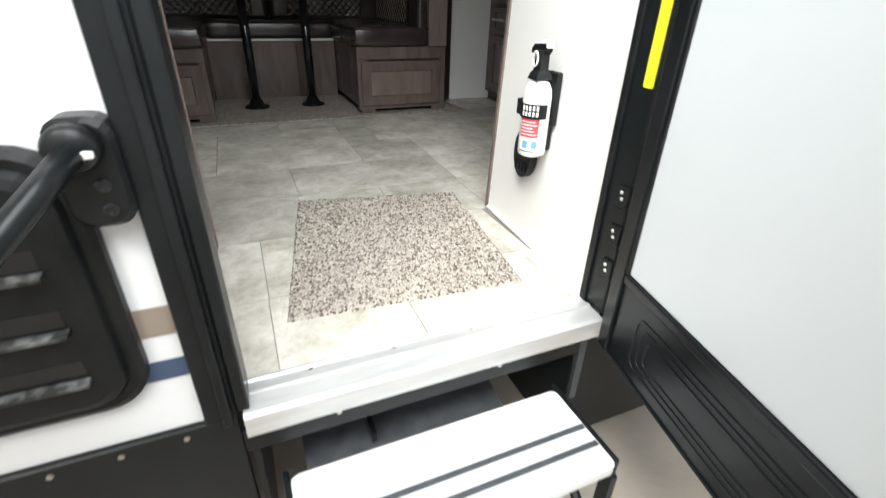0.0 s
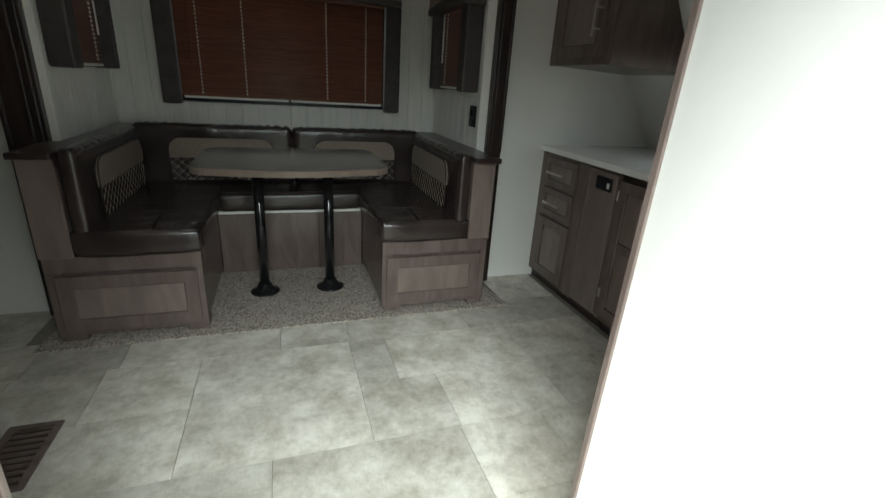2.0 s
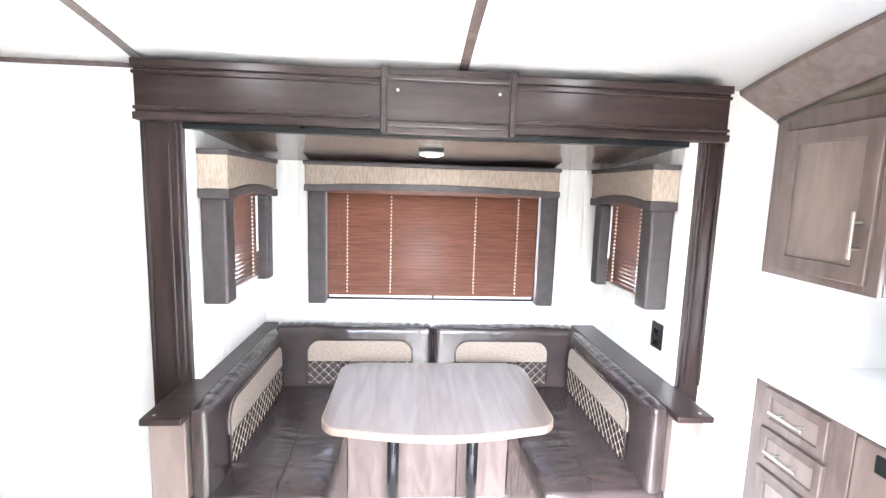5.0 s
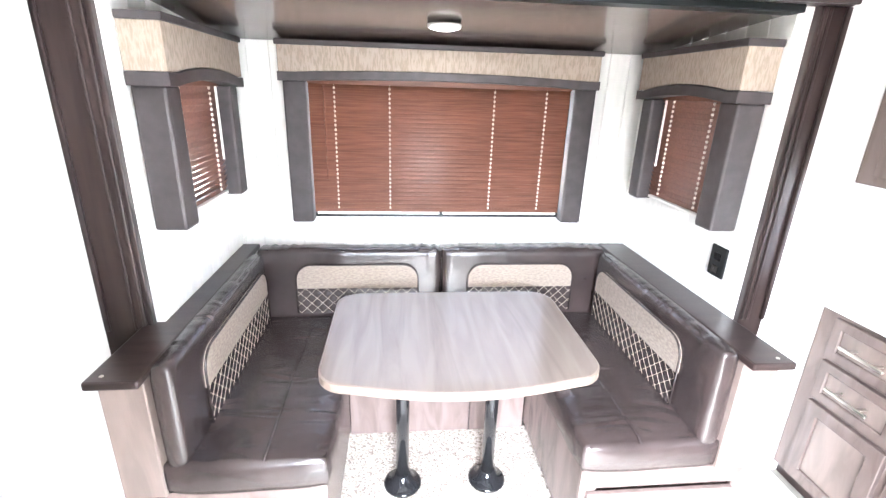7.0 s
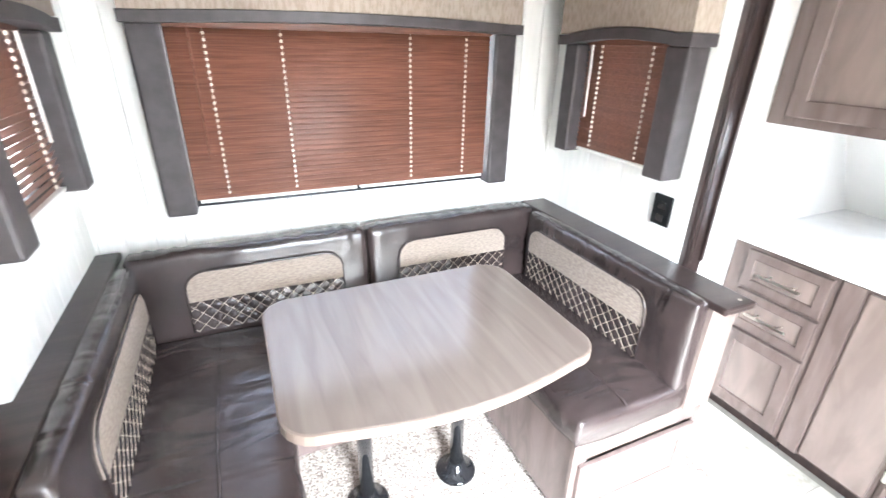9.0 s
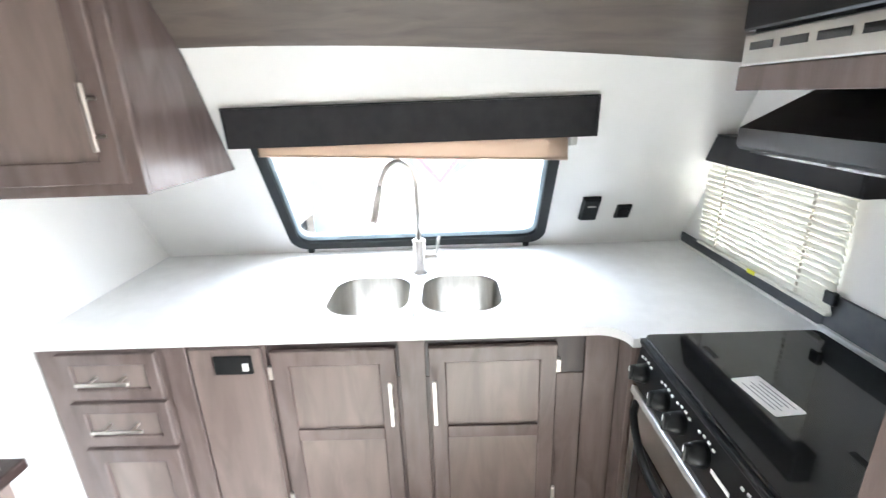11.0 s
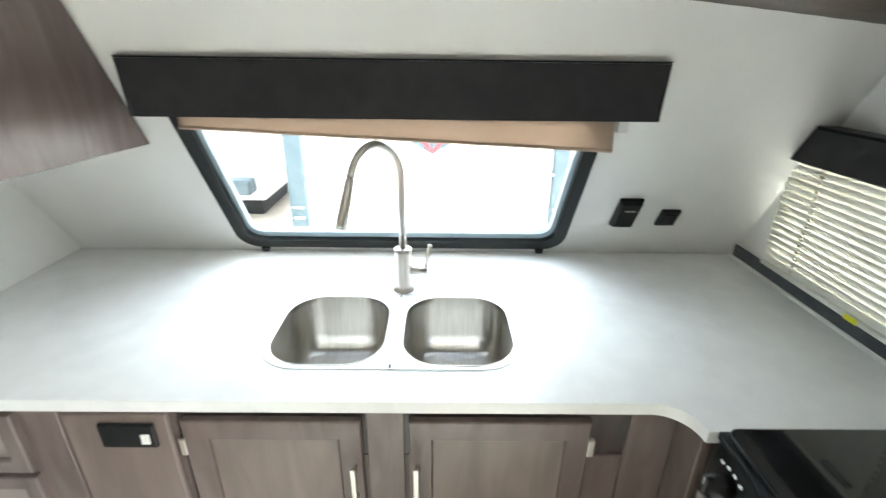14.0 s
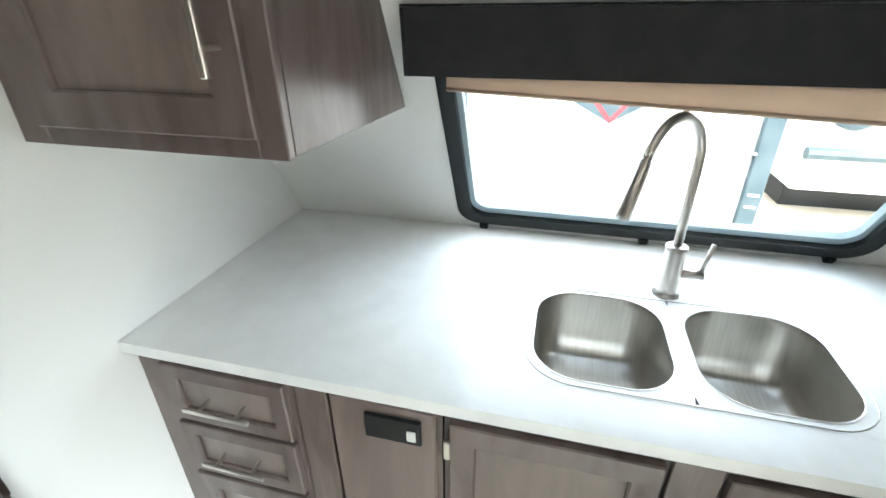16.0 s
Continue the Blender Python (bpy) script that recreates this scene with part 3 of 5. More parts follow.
part("white_side", loft([white_ring(2.22 * i / 20) for i in range(21)]), M_WALL, COL, "white vinyl face towards the door")
part("brown_end", box(0.832, 0.925, 0.602, 0.618, 0, 2.22, 0.002, 1), M_CAB, COL, "brown wooden end panel")
# added panel: its white stands in for the glare of the open doorway
part("doorway_stand_in", prism([(0.697, 0.0), (0.8315, 0.0), (0.8315, 2.22), (0.783, 2.22)], "y", 0.6005, 0.614), M_WALL, COL, "white panel in place of the bright doorway")
part("core", box(0.80, 0.918, 0.032, 0.60, 0, 2.12), M_CAB, COL)
part("stove_side", box(0.9185, 0.9275, 0.124, 0.601, 0.0, 1.553), M_WALL, COL, "white vinyl face towards the stove")
part("edge_strip", prism([(0.685, 0.0), (0.6965, 0.0), (0.7825, 2.22), (0.771, 2.22)], "y", 0.600, 0.613), M_CAB, COL)
part("shoe_trim", prism([(0.647, 0.035), (0.682, 0.597), (0.6915, 0.597), (0.6555, 0.035)], "z", 0.0005, 0.009), M_WHITEP, COL)
# tall brown cabinet on the other side of the entry
TC = thing("entry_cabinet", (-0.5, 0.3, 0), "tall brown wooden cabinet beside the entry door", "cabinet")
part("body", prism([(0.032, 0.0), (0.60, 0.0), (0.60, 2.18), (0.032, 2.11)], "x", -0.95, -0.2385, 0.0), M_CAB, TC)
part("edge_strip", box(-0.246, -0.236, 0.592, 0.606, 0, 2.17, 0.002, 1), M_CABP, TC)

# ---- dinette ----
def bench(side):
    """One side bench of the dinette: side is -1 for the one on the entry's left, +1 for the other."""
    if side < 0:
        xo, xp, xi = -0.845, -0.722, -0.245
    else:
        xo, xp, xi = 1.190, 1.067, 0.600
    lo, hi = min(xo, xi), max(xo, xi)
    b = thing("dinette_bench", ((lo + hi) / 2, 2.75, 0.0), "brown wooden dinette bench with leather cushions on speckled carpet", "bench", "dinette benches")
    part("body", box(lo + 0.006, hi - 0.004, 2.215, 3.30, 0.05, 0.405, 0.003, 1), M_CAB, b)
    rails = box(lo, hi, 2.195, 2.214, 0.335, 0.408, 0.002, 1)
    box(lo, lo + 0.06, 2.195, 2.214, 0.06, 0.335, 0.002, 1, rails)
    box(hi - 0.035, hi, 2.195, 2.214, 0.06, 0.335, 0.002, 1, rails)
    box(lo, hi, 2.195, 2.214, 0.035, 0.06, 0.002, 1, rails)
    part("face_frame", rails, M_CAB, b)
    a0, a1 = (lo + 0.035, hi - 0.022) if side < 0 else (lo + 0.022, hi - 0.04)
    shaker("drawer", b, "y", 2.194, a0, a1, 0.06, 0.325, -1, 0.06, 0.018)
    for x in (lo + 0.06, hi - 0.045):
        part("foot", box(x - 0.045, x + 0.045, 2.198, 2.30, 0.0, 0.05, 0.003, 1), M_CAB, b)
    # arm that carries the ledge
    part("arm", box(min(xo, xp), max(xo, xp), 2.178, 2.45, 0.409, 0.828, 0.003, 1), M_CABP, b)
    cap = box(min(xo, xp) - 0.008, max(xo, xp) + 0.012, 2.135, 3.30, 0.829, 0.855, 0.006, 2)
    part("ledge", cap, M_DARK, b, "dark brown wooden ledge")
    part("ledge_screw", lathe((xo - side * 0.03, 2.165, 0.855), [(0.006, 0.0), (0.006, 0.002), (0.0, 0.003)], 10), M_NICKEL, b)
    # cushions
    if side < 0:
        s0, s1, c0, c1 = -0.728, -0.238, -0.714, -0.646
        seam = -0.43
    else:
        s0, s1, c0, c1 = 0.592, 1.074, 0.991, 1.059
        seam = 0.785
    seat = part("seat", cushion(s0, s1, 2.19, 3.15, 0.408, 0.52, 0.024, 0.0095, 0.012, seed=side * 5.0), M_LEATHER, b, "dark brown leather seat cushion", True)
    pts = [(seam + 0.003 * math.sin(9 * y), y, 0.5310) for y in (2.215 + 0.03 * i for i in range(30))]
    part("seam", tube([(seam, 2.187, 0.43), (seam, 2.186, 0.49), (seam, 2.194, 0.524)] + pts, 0.005, 6), M_LEATHER, seat, "", True)
    part("piping", tube([(s0 + 0.02, 2.196, 0.512), (s1 - 0.02, 2.196, 0.512), (s1 - 0.004 if side < 0 else s1 - 0.02, 2.21, 0.512)], 0.004, 6), M_LEATHER, seat, "", True)
    bk = part("backrest", cushion(c0, c1, 2.185, 3.14, 0.50, 0.862, 0.026, 0.003, 0.004, seed=side * 9.0 + 2), M_LEATHER, b, "dark brown leather backrest", True)
    f = c1 if side < 0 else c0
    patch(bk, "x", f + (0.0075 if side < 0 else -0.0075), -side, 2.36, 3.09, 0.535, 0.80)
    part("piping", tube([(f - (0.018 if side < 0 else -0.018), 2.195, 0.53), (f - (0.018 if side < 0 else -0.018), 2.188, 0.82), (f - (0.02 if side < 0 else -0.02), 2.21, 0.858), (f - (0.018 if side < 0 else -0.018), 3.1, 0.861)], 0.0045, 6), M_LEATHER, bk, "", True)
    return b


def patch(parent, axis, face, out, u0, u1, z0, z1):
    """The inset of a backrest: a beige band with rounded upper corners above a quilted leather field, edged with piping."""
    r, zm = 0.075, z0 + (z1 - z0) * 0.52
    at = (lambda u, z, o: (face + out * o, u, z)) if axis == "x" else (lambda u, z, o: (u, face + out * o, z))
    top = [(u0, zm)] + [(u0 + r - r * math.cos(radians(a)), z1 - r + r * math.sin(radians(a))) for a in range(0, 91, 15)] + \
          [(u1 - r + r * math.sin(radians(a)), z1 - r + r * math.cos(radians(a))) for a in range(0, 91, 15)] + [(u1, zm)]

    def slab(pts, d0, d1):
        return loft([[at(u, z, d0) for u, z in pts], [at(u, z, d1) for u, z in pts]])
    band = part("beige_band", slab(top, -0.016, 0.004), M_BEIGE, parent, "beige chenille inset")
    low = [(u0, zm), (u1, zm), (u1, z0), (u0, z0)]
    q = bmesh.new()
    nu, nz = int((u1 - u0) / 0.0125), 14
    grid = []
    for i in range(nu + 1):
        row = []
        for j in range(nz + 1):
            u, z = u0 + (u1 - u0) * i / nu, z0 + (zm - z0) * j / nz
            a, c = (u + z) / 0.052, (u - z) / 0.052
            h = 0.007 * min(1.0, 2.2 * min(abs(a - round(a)), abs(c - round(c))) ** 0.7)
            row.append(q.verts.new(at(u, z, h - 0.002)))
        grid.append(row)
    for i in range(nu):
        for j in range(nz):
            q.faces.new((grid[i][j], grid[i + 1][j], grid[i + 1][j + 1], grid[i][j + 1]))
    quilt = part("quilted_field", q, M_LEATHER, parent, "quilted brown leather", True)
    st = bmesh.new()
    k0, k1 = int(math.floor((u0 - zm) / 0.052)), int(math.ceil((u1 + zm) / 0.052))
    for k in range(k0, k1 + 1):
        for sgn in (1, -1):
            # lines u + sgn * z = k * 0.052, clipped to the field
            us = [(k * 0.052 - sgn * z, z) for z in (z0, zm)]
            (ua, za), (ub, zb) = us
            if max(ua, ub) < u0 or min(ua, ub) > u1:
                continue
            cl = []
            for u, z in us:
                uu = min(max(u, u0), u1)
                cl.append((uu, sgn * (k * 0.052 - uu)))
            if abs(cl[0][0] - cl[1][0]) > 0.004:
                tube([at(*cl[0], 0.0015), at(*cl[1], 0.0015)], 0.0011, 4, st)
    part("stitching", st, M_THREAD, quilt, "tan diamond stitching")
    part("inset_piping", tube([at(u, z, 0.003) for u, z in [(u0, z0)] + top + [(u1, z0)]], 0.004, 6), M_LEATHER, parent, "", True)


bench(-1)
bench(1)

BB = thing("dinette_back_bench", (0.18, 3.1, 0.0), "brown wooden back bench joining the two dinette benches", "bench", "dinette benches")
part("riser", box(-0.247, 0.602, 2.885, 2.905, 0.0, 0.388, 0.002, 1), M_CAB, BB)
for x in (0.0, 0.33):
    part("riser_seam", box(x - 0.003, x + 0.003, 2.8815, 2.885, 0.01, 0.38), M_DARKV, BB)
part("white_edge", box(-0.247, 0.602, 2.872, 2.905, 0.389, 0.404, 0.002, 1), M_WHITEP, BB, "pale edge strip under the cushion")
part("seat", cushion(-0.236, 0.590, 2.865, 3.14, 0.405, 0.518, 0.022, 0.005, 0.004, seed=21), M_LEATHER, BB, "dark brown leather seat cushion", True)
part("ledge", box(-0.655, 1.005, 3.24, 3.30, 0.80, 0.835, 0.004, 1), M_DARK, BB)
for x0, x1, s in ((-0.690, 0.196, 4), (0.204, 1.035, 13)):
    bk = part("backrest", cushion(x0, x1, 3.145, 3.245, 0.50, 0.872, 0.028, 0.0022, 0.003, seed=s, pleat="x"), M_LEATHER, BB, "gathered brown leather backrest", True)
    patch(bk, "y", 3.1375, -1, (-0.51 if x0 < 0 else x0 + 0.125), (x1 - 0.115 if x0 < 0 else 0.87), 0.545, 0.80)
    part("piping", tube([(x0 + 0.02, 3.162, 0.866), (x1 - 0.02, 3.162, 0.866)], 0.005, 6), M_LEATHER, bk, "", True)

# table with rounded corners and a bowed front edge
TB = thing("dinette_table", (0.18, 2.5, 0.0), "brown wood-look dinette table on two black pedestal legs", "table")


def table_outline(g):
    x0, x1, yb, yf, r = -0.262 - g, 0.632 + g, 2.83 + g, 2.185 - g, 0.095
    o = []
    for cx, cy, a in ((x1 - r, yb - r, 0), (x0 + r, yb - r, 90), (x0 + r, yf + r, 180)):
        o += [(cx + r * math.cos(radians(a + t)), cy + r * math.sin(radians(a + t))) for t in range(0, 91, 15)]
    for i in range(1, 12):
        f = i / 12
        o.append((x0 + r + (x1 - x0 - 2 * r) * f, yf - 0.052 * math.sin(math.pi * f)))
    o += [(x1 - r + r * math.cos(radians(270 + t)), yf + r + r * math.sin(radians(270 + t))) for t in range(0, 91, 15)]
    return o


part("tabletop", prism(table_outline(-0.003), "z", 0.762, 0.7905), M_TABLE, TB, "brown wood-look laminate top")
band = bmesh.new()
po, pi_ = table_outline(0.0015), table_outline(-0.003)
for (za, zb) in ((0.760, 0.788),):
    k = len(po)
    ro0, ro1 = [band.verts.new((*p, za)) for p in po], [band.verts.new((*p, zb)) for p in po]
    ri0, ri1 = [band.verts.new((*p, za)) for p in pi_], [band.verts.new((*p, zb + 0.0022)) for p in pi_]
    for i in range(k):
        j = (i + 1) % k
        band.faces.new((ro0[i], ro0[j], ro1[j], ro1[i]))
        band.faces.new((ro1[i], ro1[j], ri1[j], ri1[i]))
        band.faces.new((ri0[i], ri0[j], ro0[j], ro0[i]))
part("edge_band", band, M_TEDGE, TB)
for x in (0.0, 0.365):
    leg = part("leg", tube([(x, 2.575, 0.03), (x, 2.575, 0.752)], 0.027, 20), M_BLACK, TB, "glossy black steel leg", True)
    part("leg_flange", lathe((x, 2.575, 0.010), [(0.080, 0.0), (0.080, 0.006), (0.072, 0.012), (0.046, 0.024), (0.034, 0.052), (0.029, 0.056), (0.0, 0.056)], 28), M_BLACK, leg, "", True)
    part("top_plate", lathe((x, 2.575, 0.740), [(0.075, 0.020), (0.075, 0.014), (0.040, 0.006), (0.032, 0.0)], 24), M_BLACK, leg, "", True)

single("carpet", prism([(-0.92, 2.125), (1.335, 2.135), (1.335, 2.19), (1.2, 2.90), (-0.83, 2.90), (-0.92, 2.19)], "z", 0.0015, 0.010, 0.003), M_CARPET, "speckled beige carpet under the dinette", "carpet")

# ---- dinette windows ----
def blind_cord(parent, pts, n=29):
    """A pair of ladder cords in front of the slats; their wide white dashes stand for light through the cord holes."""
    a, b = Vector(pts[0]), Vector(pts[1])
    spots, radii = [], []
    for i in range(n):
        for f, r in ((0.0, 0.0005), (0.02, 0.0050), (0.48, 0.0050), (0.50, 0.0005)):
            spots.append(a.lerp(b, (i + f) / n))
            radii.append(r)
    bm = tube(spots, 0.0046, 6, radii=radii)
    return part("ladder_cord", bm, M_CORD, parent, "white ladder cord with dashes for light through the holes")


def arch_profile(u0, u1, zb, zt, rise, n=14):
    """Face of a valance: straight top, lower edge that bows up."""
    lower = [(u0, zb), (u0 + 0.06, zb)] + [(u0 + 0.06 + (u1 - u0 - 0.12) * i / n, zb + rise * math.sin(math.pi * i / n) ** 0.8) for i in range(1, n)] + [(u1 - 0.06, zb), (u1, zb)]
    return lower + [(u1, zt), (u0, zt)]


WIN = thing("window_1", (0.2, SYB, 1.0), "wide dinette window with brown slatted blind", "window", kind="structure")
part("valance_fabric", prism(arch_profile(-0.522, 0.89, 1.668, 1.782, 0.016), "y", 3.165, 3.31, 0.003), M_FRIEZE, WIN, "beige patterned fabric valance")
part("valance_cap", box(-0.53, 0.898, 3.155, 3.31, 1.774, 1.797, 0.004, 1), M_LAMB, WIN, "slate brown top board")
low = arch_profile(-0.526, 0.894, 1.632, 1.668, 0.016)[:-2]
part("valance_lower_band", prism(low + [(x, z + 0.036) for x, z in reversed(low)], "y", 3.158, 3.31, 0.003), M_LAMB, WIN, "slate vinyl band")
for x0, x1 in ((-0.525, -0.425), (0.812, 0.914)):
    part("side_board", box(x0, x1, 3.235, 3.318, 0.985, 1.64, 0.010, 2), M_LAMB, WIN, "padded slate vinyl side board")
fr = box(-0.44, 0.83, 3.30, 3.335, 0.998, 1.022, 0.003, 1)
box(-0.44, 0.83, 3.30, 3.335, 1.635, 1.66, 0.003, 1, fr)
for x in (-0.44, 0.805):
    box(x, x + 0.025, 3.30, 3.335, 1.022, 1.635, 0.003, 1, fr)
box(0.19, 0.215, 3.325, 3.345, 1.022, 1.635, 0.003, 1, fr)
part("window_frame", fr, M_BLKM, WIN)
g = part("pane", box(-0.415, 0.805, 3.338, 3.342, 1.022, 1.635), M_GLASS, WIN)
g.visible_shadow = False
BL = thing("window_blind", (0.2, 3.275, 1.03), "brown wood-look slatted blind, lowered and closed", "blind", "dinette blinds")
part("head_rail", box(-0.42, 0.80, 3.252, 3.292, 1.625, 1.66, 0.002, 1), M_BLIND, BL)
slat = None
for i in range(29):
    z = 1.045 + i * 0.0205
    if slat is None:
        slat = part("slat", prism([(-0.0078, -0.0110), (-0.0010, 0.0003), (0.0068, 0.0110), (0.0078, 0.0103), (0.0002, -0.0006), (-0.0068, -0.0116)], "x", -0.42, 0.80), M_BLIND, BL)
        slat.matrix_parent_inverse = Matrix.Translation((0, 0, -0.0)) @ Matrix.Translation(-BL.location)
        slat.location = (0, 3.272, z)
    else:
        s2 = slat.copy()
        scene.collection.objects.link(s2)
        s2.location = (0, 3.272, z)
part("bottom_rail", box(-0.41, 0.19, 3.262, 3.284, 1.020, 1.034, 0.002, 1), M_WHITEP, BL, "pale bottom rail")
part("bottom_rail", box(0.205, 0.79, 3.262, 3.284, 1.020, 1.034, 0.002, 1), M_WHITEP, BL, "pale bottom rail")
for x in (-0.305, -0.055, 0.435, 0.685):
    blind_cord(BL, [(x, 3.262, 1.635), (x, 3.262, 1.04)])
part("tilt_wand", tube([(-0.35, 3.255, 1.63), (-0.348, 3.252, 1.19)], 0.004, 6), M_BLIND, BL)


def side_window(name, xw, out):
    """A narrow window in a side wall of the slide-out, with its box valance, padded side boards and blind."""
    w = thing(name, (xw, 2.85, 1.1), "narrow dinette side window with slate boards and brown blind", "window", kind="structure")
    X = lambda d: xw + out * d

    def bx(name_, d0, d1, y0, y1, z0, z1, m, bv=0.006, label=""):
        a, b = sorted((X(d0), X(d1)))
        return part(name_, box(a, b, y0, y1, z0, z1, bv, 2), m, w, label)
    prof = arch_profile(2.492, 3.150, 1.640, 1.775, 0.022)
    a, b = sorted((X(0.004), X(0.122)))
    part("valance_fabric", prism(prof, "x", a, b, 0.003), M_FRIEZE, w, "beige patterned fabric valance")
    bx("valance_cap", 0.004, 0.130, 2.485, 3.157, 1.772, 1.795, M_LAMB, 0.004)
    low_ = arch_profile(2.488, 3.154, 1.600, 1.640, 0.022)[:-2]
    a, b = sorted((X(0.004), X(0.127)))
    part("valance_lower_band", prism(low_ + [(y, z + 0.038) for y, z in reversed(low_)], "x", a, b, 0.003), M_LAMB, w, "slate vinyl band")
    bx("side_board", 0.004, 0.105, 2.505, 2.600, 1.162, 1.604, M_LAMB, 0.010, "padded slate vinyl side board")
    bx("side_board", 0.004, 0.105, 3.045, 3.130, 1.162, 1.604, M_LAMB, 0.010, "padded slate vinyl side board")
    f = box(*sorted((X(-0.02), X(0.014))), 2.60, 3.05, 1.165, 1.185, 0.003, 1)
    box(*sorted((X(-0.02), X(0.014))), 2.60, 3.05, 1.61, 1.64, 0.003, 1, f)
    for y in (2.60, 3.03):
        box(*sorted((X(-0.02), X(0.014))), y, y + 0.02, 1.185, 1.61, 0.003, 1, f)
    part("window_frame", f, M_BLKM, w)
    gg = part("pane", box(*sorted((X(-0.032), X(-0.028))), 2.62, 3.03, 1.185, 1.61), M_GLASS, w)
    gg.visible_shadow = False
    bl = thing("window_blind", (X(0.045), 2.85, 1.2), "brown wood-look slatted blind on a narrow window", "blind", "dinette blinds")
    part("head_rail", box(*sorted((X(0.03), X(0.06))), 2.603, 3.042, 1.60, 1.63, 0.002, 1), M_BLIND, bl)
    first = None
    for i in range(21):
        z = 1.196 + i * 0.0205
        if first is None:
            o = out
            first = part("slat", prism([(-o * 0.0064, -0.0124), (o * 0.0008, 0.0), (o * 0.0074, 0.0117), (o * 0.0064, 0.0124), (-o * 0.0004, 0.0008), (-o * 0.0074, -0.0117)], "y", 2.603, 3.042), M_BLIND, bl)
            first.location = (X(0.045), 0, z)
        else:
            s3 = first.copy()
            scene.collection.objects.link(s3)
            s3.location = (X(0.045), 0, z)
    part("bottom_rail", box(*sorted((X(0.036), X(0.054))), 2.61, 3.035, 1.171, 1.184, 0.002, 1), M_WHITEP, bl, "pale bottom rail")
    for y in (2.69, 2.95):
        blind_cord(bl, [(X(0.058), y, 1.60), (X(0.058), y, 1.19)], 21)
    part("tilt_wand", tube([(X(0.064), 3.0, 1.60), (X(0.066), 2.995, 1.32)], 0.005, 6), M_WHITEP, bl, "clear tilt wand")


side_window("window_2", SXL, 1)
side_window("window_3", SXR, -1)

OUT = thing("wall_outlet", (1.19, 2.575, 1.03), "black double outlet on the white slide-out wall", "outlet")
part("plate", box(1.184, 1.194, 2.512, 2.597, 0.972, 1.090, 0.003, 1), M_BLKP, OUT)
for z in (1.0, 1.05):
    part("socket", box(1.181, 1.185, 2.536, 2.573, z - 0.015, z + 0.015, 0.002, 1), M_BLACK, OUT)


def puck(x, y, z, r, name="ceiling_lamp", label="round white ceiling lamp"):
    p = thing(name, (x, y, z), label, "ceiling lamp", "ceiling lamps")
    part("rim", lathe((x, y, z), [(r, 0.0), (r, -0.008), (r * 0.93, -0.014), (r * 0.86, -0.014), (r * 0.86, -0.004)], 32), M_WHITEP, p, "", True)
    part("lens", lathe((x, y, z), [(r * 0.86, -0.006), (r * 0.84, -0.013), (r * 0.5, -0.020), (0.0, -0.022)], 32), M_LAMP, p, "frosted lens", True)
    la = bpy.data.lights.new("lamp_light", "AREA")
    la.shape, la.size, la.energy, la.color = "DISK", r * 1.6, 0.24, (1.0, 0.96, 0.90)
    lo_ = new("lamp_light", la)
    lo_.matrix_world = look((x, y, z - 0.03), (x, y, z - 1))
    return p


puck(0.15, 2.84, 1.836, 0.062, label="round white lamp on the slide-out ceiling")
puck(-0.70, 1.93, zc(1.93) - 0.001, 0.075)
puck(0.82, 1.97, zc(1.97) - 0.001, 0.075)
puck(-0.70, 0.75, zc(0.75) - 0.004, 0.075)
puck(0.82, 0.85, zc(0.85) - 0.001, 0.075)

# ---- kitchen ----
XF = 1.692
LC = thing("base_cabinet", (2.0, 2.33, 0), "brown wooden base cabinet with two drawers and a door", "cabinet", "kitchen base cabinets")
part("body", box(XF, 2.46, 2.135, 2.552, 0.06, 0.843, 0.002, 1), M_CAB, LC)
part("toe_kick", box(XF + 0.03, 2.40, 2.137, 2.55, 0, 0.06), M_DARKV, LC)
d = shaker("drawer", LC, "x", XF, 2.155, 2.475, 0.655, 0.825, -1, 0.04, 0.02)
bar_pull(d, "x", XF - 0.02, -1, 2.225, 2.395, 0.742, 0.742)
d = shaker("drawer", LC, "x", XF, 2.155, 2.475, 0.468, 0.640, -1, 0.04, 0.02)
bar_pull(d, "x", XF - 0.02, -1, 2.225, 2.395, 0.560, 0.560)
d = shaker("door", LC, "x", XF, 2.155, 2.475, 0.08, 0.452, -1, 0.055, 0.02)

MC = thing("base_cabinet", (2.0, 1.96, 0), "narrow brown wooden base cabinet with a black switch panel", "cabinet", "kitchen base cabinets")
part("body", box(XF, 2.46, 1.802, 2.133, 0.06, 0.843, 0.002, 1), M_CAB, MC)
part("toe_kick", box(XF + 0.03, 2.40, 1.804, 2.131, 0, 0.06), M_DARKV, MC)
part("stile", box(XF - 0.012, XF - 0.0005, 2.055, 2.13, 0.06, 0.84, 0.002, 1), M_CAB, MC)
part("front_panel", box(XF - 0.016, XF - 0.0005, 1.815, 2.045, 0.08, 0.83, 0.003, 1), M_CABP, MC)
sp = part("switch_panel", box(XF - 0.026, XF - 0.016, 1.842, 1.965, 0.742, 0.808, 0.003, 1), M_BLKP, MC, "black switch panel")
part("switch", box(XF - 0.031, XF - 0.026, 1.852, 1.872, 0.757, 0.785, 0.002, 1), M_WHITEP, sp, "white rocker switch")

